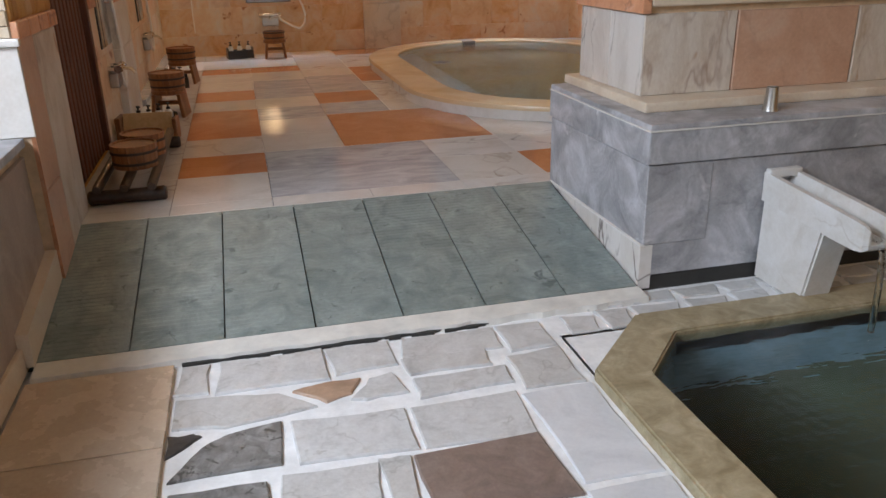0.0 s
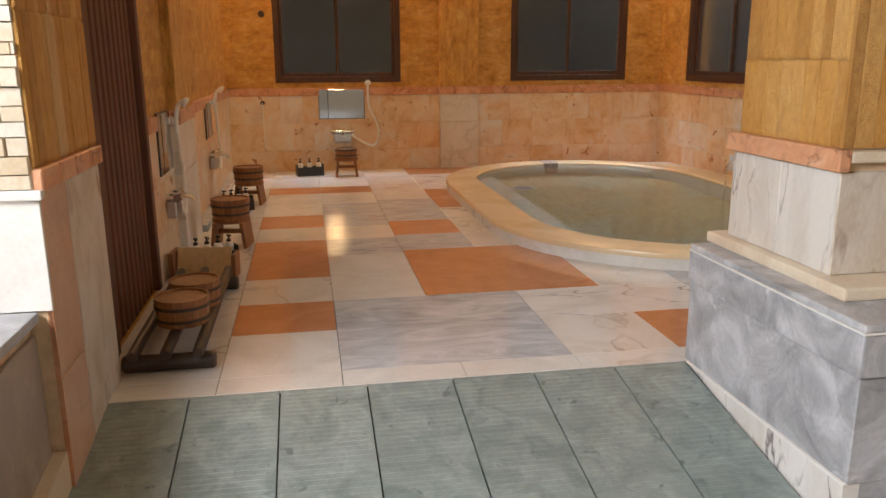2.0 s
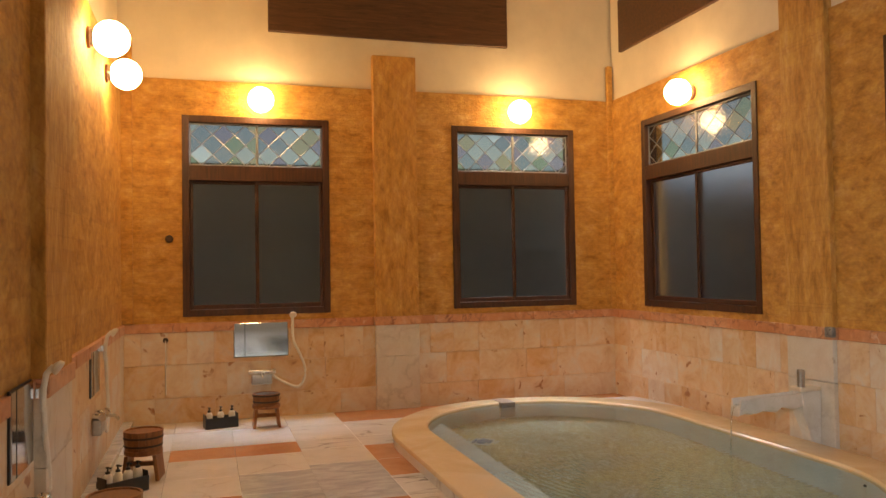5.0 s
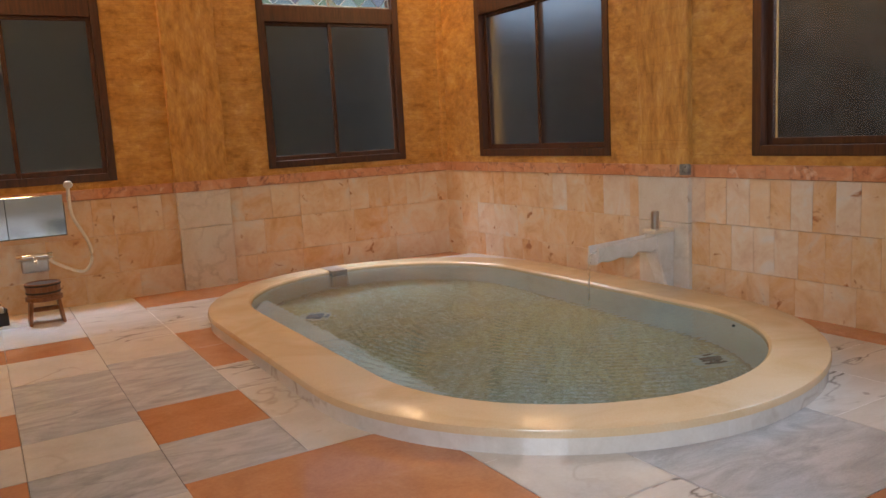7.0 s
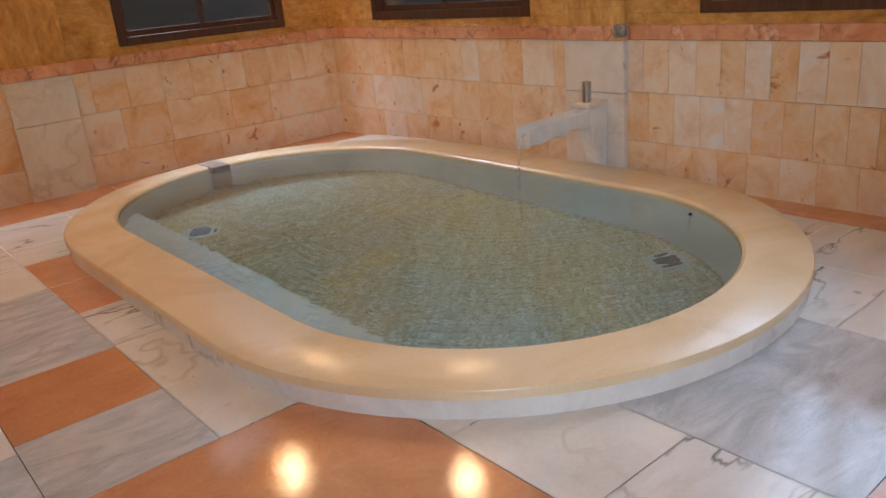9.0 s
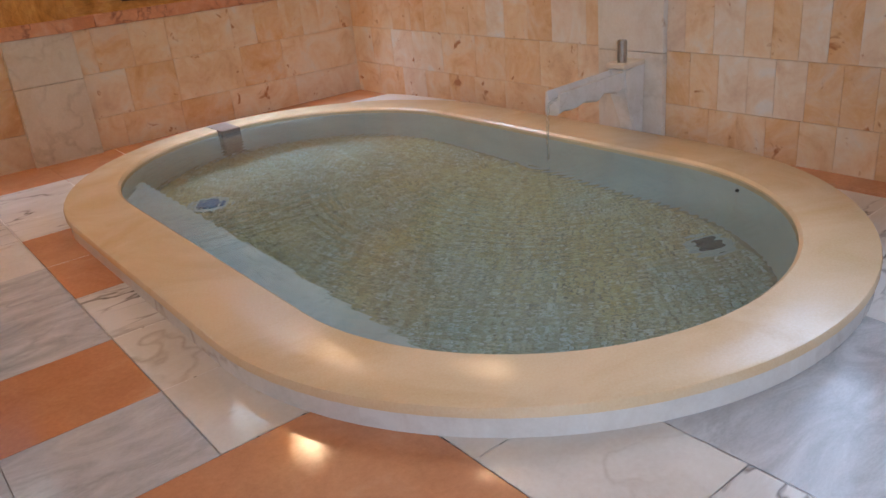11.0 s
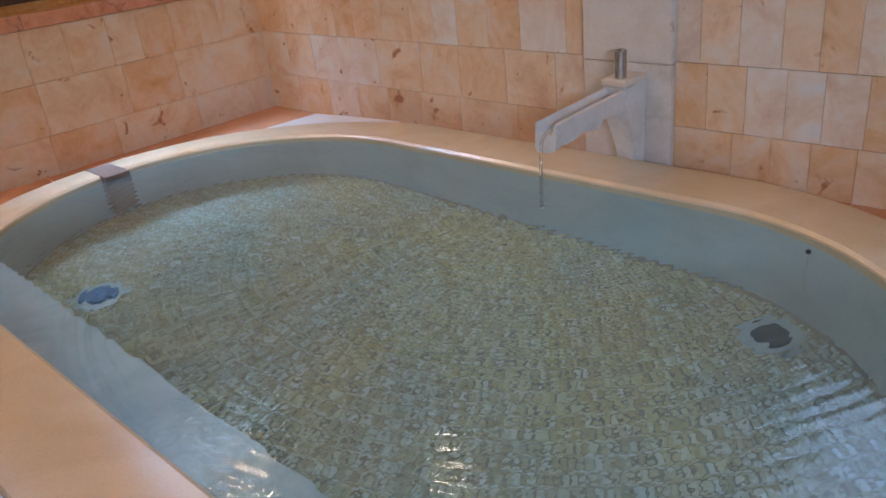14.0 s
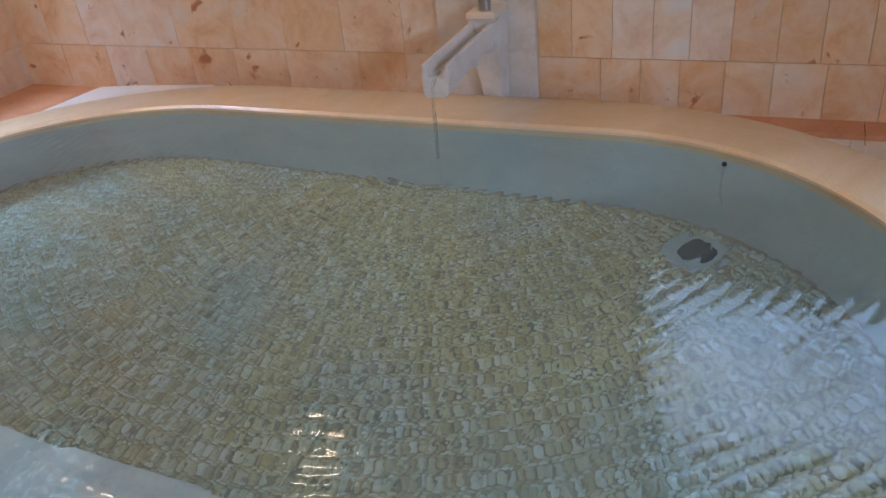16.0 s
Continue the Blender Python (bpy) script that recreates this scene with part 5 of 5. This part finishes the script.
bath_stool(pose(0.77, 10.0, 0, 0, 0, 90), "honey brown wooden bath stool under the wall tap")
bucket(pose(0.77, 10.0, 0.211), "wooden wash bucket upside down on the bath stool", 0.125, 0.10)
amenity_crate(pose(0.36, 10.12, 0, 0, 0, 12), "black crate of white pump bottles by the wall", 3)
bath_stool(pose(-0.19, 8.42, 0, 0, 0, 82), "honey brown wooden bath stool by the west wall")
bucket(pose(-0.19, 8.42, 0.211), "wooden wash bucket upside down on the bath stool", 0.135, 0.13)
amenity_crate(pose(-0.29, 8.06, 0, 0, 0, 35), "black crate of white pump bottles by the west wall", 4)
bath_stool(pose(-0.20, 6.74, 0, 0, 0, 80), "honey brown wooden bath stool by the west wall")
bucket(pose(-0.20, 6.74, 0.211), "wooden wash bucket upside down on the bath stool", 0.135, 0.13)
amenity_crate(pose(-0.27, 6.18, 0, 0, 0, 22), "black crate of white pump bottles by the west wall", 4)
tray = tagged(thing("wooden_tray", (-0.29, 5.84, 0, 0, 0, -6), "pale cypress wash box tipped on its side beside the crate", "box"))
for nm, b, m, tilt in (("face_board", (-0.16, 0.16, -0.010, 0.010, 0.0, 0.20), BOARD_WOOD, -22), ("side_board", (-0.20, -0.165, -0.02, 0.16, 0.0, 0.17), STOOL_WOOD, 0), ("side_board", (0.165, 0.19, 0.0, 0.14, 0.0, 0.15), STOOL_WOOD, 0)):
    bm = bmesh.new()
    box(bm, *b, 0.004)
    ob = part(nm, bm, m, tray)
    ob.matrix_basis = pose(0, 0, 0.0, tilt, 0, 0)
curb = structure(block("wall_curb", (WEST, WEST + 0.10, 7.24, NORTH - 0.07, 0.0, 0.055), GREY_MARBLE, None, bevel=0.006, segments=2), "low grey marble curb along the wash wall", "curb")

hook = tagged(thing("wall_hook", (-0.14, NORTH - 0.012, 0.80), "small dark hook with a hanging cord on the tiles", "hook"))
bm = bmesh.new()
lathe(bm, [(0.022, 0.0), (0.026, -0.012), (0.018, -0.030), (0.0, -0.034)], 14, (0, 0, 0), 'y')
part("knob", bm, HOOP, hook, "dark knob", True)
bm = bmesh.new()
tube(bm, [(0, -0.030, 0.0), (0.002, -0.028, -0.10), (0.0, -0.026, -0.30), (0.003, -0.026, -0.52)], 0.006, 6)
part("cord", bm, WHITE_PLASTIC, hook, "pale hanging cord", True)
peg = tagged(thing("wall_peg", (-0.10, NORTH - 0.002, 1.78), "small dark round peg in the ochre stone wall", "peg"))
bm = bmesh.new()
lathe(bm, [(0.034, 0.0), (0.038, -0.015), (0.026, -0.040), (0.0, -0.044)], 14, (0, 0, 0), 'y')
part("knob", bm, HOOP, peg, "", True)
thermo = tagged(thing("bath_thermometer", (4.05, 6.31, 0.085), "small dark thermometer float hanging on a cord in the bath", "thermometer"))
bm = bmesh.new()
lathe(bm, [(0.0, -0.014), (0.009, -0.008), (0.009, 0.008), (0.0, 0.014)], 12)
part("float", bm, BLACK_PLASTIC, thermo, "", True)
bm = bmesh.new()
tube(bm, [(0, 0, -0.015), (-0.003, 0.003, -0.16), (-0.006, 0.006, -0.34)], 0.0022, 6)
part("cord", bm, STEEL, thermo, "", True)

# log rack with stacked buckets
rack = tagged(thing("log_rack", (-0.28, 4.40, 0), "low dark rack of round logs on the floor", "rack"))
for x in (-0.11, 0.02, 0.15):
    bm = bmesh.new()
    lathe(bm, [(0.020, -0.04), (0.024, -0.02), (0.026, 0.5), (0.024, 1.30), (0.020, 1.32)], 12, (x, -0.02, 0.100), 'y')
    part("long_log", bm, LOG_WOOD, rack, "", True)
for y in (0.03, 1.22):
    bm = bmesh.new()
    lathe(bm, [(0.030, -0.17), (0.038, -0.16), (0.035, 0.02), (0.038, 0.20), (0.030, 0.21)], 12, (0.0, y, 0.038), 'x')
    part("cross_log", bm, LOG_WOOD, rack, "", True)
bucket(pose(-0.235, 4.70, 0.125), "wooden wash bucket upside down on the log rack", 0.122, 0.125)
bucket(pose(-0.215, 4.97, 0.125), "wooden wash bucket upside down on the log rack", 0.122, 0.125)

# ---- floor slabs of the upper room ----
GX = [-0.53, -0.045, 0.455, 0.965, 1.475, 1.98, 2.47, 2.95, 3.42, 3.97, 4.56, EAST]
GY_WEST = [4.135, 4.29, 4.81, 5.29, 5.78, 6.30, 6.79, 7.24, 7.74, 8.26, 8.84, 9.24, 9.95, NORTH]
GY_EAST = [4.135, 4.29, 4.81, 5.29, 5.82, 6.37, 6.85, 7.37, 7.88, 8.38, 8.89, 9.26, 9.95, NORTH]
SKIP = set()


def floor_slab(x0, x1, y0, y1, material, lift=0.0, name="floor_slab"):
    """A slab cut back where the tub stands; whole slabs share one mesh."""
    def inside(x, y, r=R_OUT - 0.02):
        cy = min(max(y, Y1), Y2)
        return math.hypot(x - XC, y - cy) < r
    corners = [(x0, y0), (x1, y0), (x1, y1), (x0, y1)]
    hits = [inside(x, y) for x, y in corners]
    if all(hits):
        return
    steps = 10
    crossing = any(inside(x0 + (x1 - x0) * i / steps, y0 + (y1 - y0) * j / steps) for i in range(steps + 1) for j in range(steps + 1))
    if not crossing:
        piece(name, material, floor_upper, ((x0 + x1) / 2, (y0 + y1) / 2, -0.022), (x1 - x0 - 0.0012, y1 - y0 - 0.0012, 0.022 + lift), '+z', 0.002)
        return
    bm = bmesh.new()
    n = 12
    g = 0.0015
    grid = {}
    for i in range(n + 1):
        for j in range(n + 1):
            x, y = x0 + g + (x1 - x0 - 2 * g) * i / n, y0 + g + (y1 - y0 - 2 * g) * j / n
            if inside(x, y):
                cy = min(max(y, Y1), Y2)
                d = Vector((x - XC, y - cy))
                if d.length < R_OUT - 0.09:
                    continue
                d = d.normalized() * (R_OUT - 0.025)
                x, y = XC + d.x, cy + d.y
            grid[i, j] = bm.verts.new((x, y, lift))
    for i in range(n):
        for j in range(n):
            q = [(i, j), (i + 1, j), (i + 1, j + 1), (i, j + 1)]
            vs = [grid[k] for k in q if k in grid]
            if len(vs) >= 3:
                try:
                    bm.faces.new(vs)
                except ValueError:
                    pass
    part(name, bm, material, floor_upper)


rnd = random.Random(21)
VEINED = {(5, 2), (4, 2), (4, 7), (10, 3), (10, 2), (3, 10), (3, 11), (4, 10), (4, 11), (9, 3), (9, 2), (8, 2), (8, 3), (8, 4), (9, 4)}
ORANGE = {(5, 1), (6, 1), (1, 2), (1, 7), (3, 6), (4, 8), (4, 9), (1, 10), (2, 10), (8, 11), (9, 11)}
GREY = {(2, 5), (3, 5), (2, 7), (2, 8), (3, 7), (3, 8), (8, 1), (9, 1), (6, 4), (7, 4)}
MERGED = [(1, 2, 4, 6, ORANGE_MARBLE), (3, 5, 3, 5, ORANGE_MARBLE), (2, 4, 1, 3, GREY_MARBLE), (6, 8, 2, 4, GREY_MARBLE)]


def row_line(i, j):
    return (GY_WEST if i <= 2 and j > 2 else GY_EAST)[j]


for i0, i1, j0, j1, m in MERGED:
    floor_slab(GX[i0], GX[i1], row_line(i0, j0), row_line(i1 - 1, j1), m)
    SKIP |= {(i, j) for i in range(i0, i1) for j in range(j0, j1)}
for i in range(len(GX) - 1):
    for j in range(len(GY_EAST) - 1):
        if (i, j) in SKIP:
            continue
        m = ORANGE_MARBLE if (i, j) in ORANGE else VEINED_WHITE if (i, j) in VEINED else GREY_MARBLE if (i, j) in GREY else WHITE_MARBLE
        if (j == 12 and i > 3) or (i == 10 and j > 9):
            m = ORANGE_MARBLE
        # bluish pale marble here puts the daylight sheen by the north wall into colour
        if j == 11 and i <= 2:
            m = SLAB_PAVING
        low = i == 10 and j <= 9
        floor_slab(GX[i], GX[i + 1], row_line(i, j), row_line(i, j + 1), ORANGE_MARBLE if low else m, 0.022 if low else 0.0, "wall_strip" if low else "floor_slab")

bm = bmesh.new()
prism(bm, [(3.98, 9.60), (4.05, 9.69), (4.445, 9.645), (4.50, 9.40), (4.56, 8.95), (4.45, 8.90), (4.30, 9.30)], -0.02, 0.106, 0.004)
structure(part("corner_slab", bm, WHITE_MARBLE), "white marble wedge behind the bath rim", "floor slab")

# ---- dado tiles and bands ----


def dado(parent, facing, at, u0, u1, rows, widths, seed, jitter=0.28):
    """Courses of marble tiles along a stretch of wall."""
    rnd = random.Random(seed)
    for (z0, z1), width in zip(rows, widths):
        u = u0 - rnd.uniform(0, width)
        while u < u1:
            w = width * rnd.uniform(1 - jitter, 1 + jitter)
            a, b = max(u, u0), u + w
            if b - a < 0.35 * width:
                b = a + 0.6 * width
            if u1 - b < 0.45 * width:
                b = u1
            u = b
            mid, depth = (a + b) / 2, 0.012 + rnd.uniform(0, 0.0015)
            c = (mid, at, (z0 + z1) / 2) if facing in ('-y', '+y') else (at, mid, (z0 + z1) / 2)
            piece("tile", PINK_TILE, parent, c, (b - a - 0.0011, z1 - z0 - 0.0014, depth), facing, 0.0025)


def band(parent, facing, at, u0, u1, gaps=(), step=0.62):
    u = u0
    k = 0
    while u < u1 - 0.02:
        b = min(u + step * (0.85 + 0.3 * ((k * 7) % 5) / 4), u1)
        k += 1
        a = u
        u = b
        if any(a < g1 and b > g0 for g0, g1 in gaps):
            for g0, g1 in gaps:
                if a < g1 and b > g0:
                    a, b = (a, min(b, g0)) if a < g0 else (max(a, g1), b)
            if b - a < 0.02:
                continue
        c = ((a + b) / 2, at, 0.917) if facing in ('-y', '+y') else (at, (a + b) / 2, 0.917)
        piece("orange_band", BAND_MARBLE, parent, c, (b - a - 0.002, 0.088, 0.026), facing, 0.05)


ROWS_E = [(0.56, 0.872), (0.257, 0.56), (-0.02, 0.257)]
ROWS_N = [(0.56, 0.872), (0.24, 0.56), (-0.02, 0.24)]
dado(wall_north, '-y', NORTH, WEST, 1.92, ROWS_N, (0.22, 0.46, 0.48), 31)
dado(wall_north, '-y', NORTH, 2.385, EAST, ROWS_N, (0.22, 0.46, 0.48), 35)
dado(wall_east, '-x', EAST, 4.16, 7.19, ROWS_E, (0.165, 0.165, 0.19), 32, jitter=0.12)
dado(wall_east, '-x', EAST, 7.665, NORTH, ROWS_E, (0.24, 0.33, 0.34), 34)
dado(wall_west, '+x', WEST, 5.76, 6.50, ROWS_E, (0.33, 0.40, 0.40), 33)
dado(wall_west, '+x', WEST, 7.22, NORTH, ROWS_E, (0.33, 0.40, 0.40), 36)
band(wall_north, '-y', NORTH, WEST, EAST, [(1.90, 2.40)])
band(wall_east, '-x', EAST, 4.16, NORTH, [(7.17, 7.68)])
band(wall_west, '+x', WEST, 5.76, NORTH, [(6.48, 7.24)])

# ---- crazy paving of the lower floor ----
rnd = random.Random(8)


def paving_stone(corners, material):
    bm = bmesh.new()
    pts = []
    n = len(corners)
    c = (sum(p[0] for p in corners) / n, sum(p[1] for p in corners) / n)
    for k in range(n):
        p, q = corners[k], corners[(k + 1) % n]
        for t in (0.0, 0.33, 0.67):
            x, yy = p[0] + t * (q[0] - p[0]), p[1] + t * (q[1] - p[1])
            d = Vector((c[0] - x, c[1] - yy))
            d = d.normalized() * (0.009 + rnd.uniform(0, 0.010))
            pts.append((x + d.x, yy + d.y))
    prism(bm, pts, LOW - 0.03, LOW - 0.008 + rnd.uniform(-0.003, 0.003), 0.004)
    part("paving_stone", bm, material, floor_lower)




TONES = {"g": PAVING, "d": DARK_PAVING, "k": BLACK_PAVING, "o": BROWN_PAVING, "r": RED_PAVING, "s": SLAB_PAVING}
LAID = [("g", 0.03, 0.17, 2.74, 2.97), ("g", 0.17, 0.56, 2.74, 2.97), ("g", 0.56, 0.83, 2.75, 2.97), ("g", 0.83, 1.24, 2.79, 2.96), ("g", 1.24, 1.43, 2.74, 2.96),
        ("g", 0.83, 1.17, 2.66, 2.79), ("g", 0.83, 1.19, 2.53, 2.66), ("g", 1.19, 1.43, 2.47, 2.74), 
        ("g", 0.40, 0.78, 2.25, 2.50), ("g", 0.78, 1.17, 2.23, 2.50),
        ("s", 1.17, 1.44, 1.95, 2.47)]
for tone, u0, u1, v0, v1 in LAID:
    corners = [(u0, v0), (u1, v0), (u1, v1), (u0, v1)]
    paving_stone([(u + rnd.uniform(-0.018, 0.018) * (u < 1.4), v + rnd.uniform(-0.016, 0.016) * (v < 2.95)) for u, v in corners], TONES[tone])
# odd-shaped stones among the squared ones
ODD = [("g", [(0.03, 2.74), (0.19, 2.735), (0.40, 2.695), (0.52, 2.57), (0.40, 2.545), (0.20, 2.515), (0.13, 2.54), (0.03, 2.555)]),
       ("o", [(0.41, 2.69), (0.55, 2.73), (0.675, 2.715), (0.635, 2.61), (0.53, 2.575)]),
       ("g", [(0.69, 2.715), (0.79, 2.735), (0.825, 2.57), (0.66, 2.555), (0.60, 2.575)]),
       ("d", [(0.03, 2.275), (0.385, 2.275), (0.395, 2.525), (0.205, 2.50), (0.12, 2.44)]),
       ("k", [(0.02, 2.39), (0.115, 2.46), (0.15, 2.505), (0.115, 2.53), (0.02, 2.535)])]
for tone, corners in ODD:
    paving_stone(corners, TONES[tone])
v1 = 2.24
k = 0
while v1 > -0.2:
    v0 = v1 - (0.32, 0.21, 0.27, 0.19)[k % 4]
    u = 0.03
    while u < 1.15:
        w = rnd.uniform(0.20, 0.36)
        u1 = u + w if u + w < 1.02 else 1.17
        if k == 0 and u < 0.74 < u1:
            u1 = 0.74
        if k == 0 and u >= 0.74:
            u1 = 1.17
        tone = "r" if k in (0, 4) and u1 == 1.17 else "d" if rnd.random() < 0.12 else "g"
        s0, s1 = rnd.uniform(-0.02, 0.02), rnd.uniform(-0.02, 0.02)
        paving_stone([(u + s0, v0 + s1), (u1 + s1, v0 - s0), (u1 - s1, v1 + s0), (u - s0, v1 - s1)], TONES[tone])
        u = u1
    v1 = v0
    k += 1
for k in range(3):
    paving_stone([(1.17, 1.43 - 0.52 * k), (1.44, 1.43 - 0.52 * k), (1.44, 1.95 - 0.52 * k), (1.17, 1.95 - 0.52 * k)], SLAB_PAVING)
for k in range(7):
    a, b = RY0 - 0.115 - 0.52 * (k + 1), RY0 - 0.115 - 0.52 * k
    piece("beige_slab", BEIGE_SLAB, floor_lower, (-0.225, (a + b) / 2, LOW - 0.03), (0.50, b - a - 0.004, 0.03), '+z', 0.004)
x = 1.50
while x < 4.4:
    w = rnd.uniform(0.12, 0.26)
    y0 = 2.84 if x > 1.78 else 2.80
    paving_stone([(x, y0), (x + w * 0.8, y0), (x + w, 2.96 + rnd.uniform(-0.02, 0.02)), (x + rnd.uniform(-0.02, 0.05), 2.98)], PAVING)
    paving_stone([(x + 0.03, 2.985), (x + w, 2.975), (x + w + 0.03, 3.085), (x, 3.085)], PAVING)
    x += w

# ---- ochre strips on the pier and the west pilaster ----


def strips(parent, facing, at, u0, u1, z0, z1, seed):
    rnd = random.Random(seed)
    z = z0
    while z < z1 - 0.01:
        h = min(rnd.uniform(0.22, 0.48), z1 - z)
        u = u0
        while u < u1 - 0.005:
            w = rnd.uniform(0.040, 0.100)
            b = u + w if u + w < u1 - 0.04 else u1
            mid = (u + b) / 2
            c = (mid, at, z + h / 2) if facing in ('-y', '+y') else (at, mid, z + h / 2)
            piece("ochre_strip", OCHRE_PIECE, parent, c, (b - u - 0.0012, h - 0.0012, rnd.uniform(0.012, 0.017)), facing, 0.03)
            u = b
        z += h


strips(pier, '-x', PIER[0], PIER[2] - 0.015, PIER[3] + 0.015, 0.985, 3.2, 51)
strips(pier, '-y', PIER[2], PIER[0] - 0.015, PIER[1] + 0.015, 0.985, 3.2, 52)
strips(pier, '+y', PIER[3], PIER[0] - 0.015, PIER[1] + 0.015, 0.985, 2.4, 53)
strips(pilaster_w, '+x', PWX - 0.012, 3.66, 4.365, 0.965, 3.2, 54)
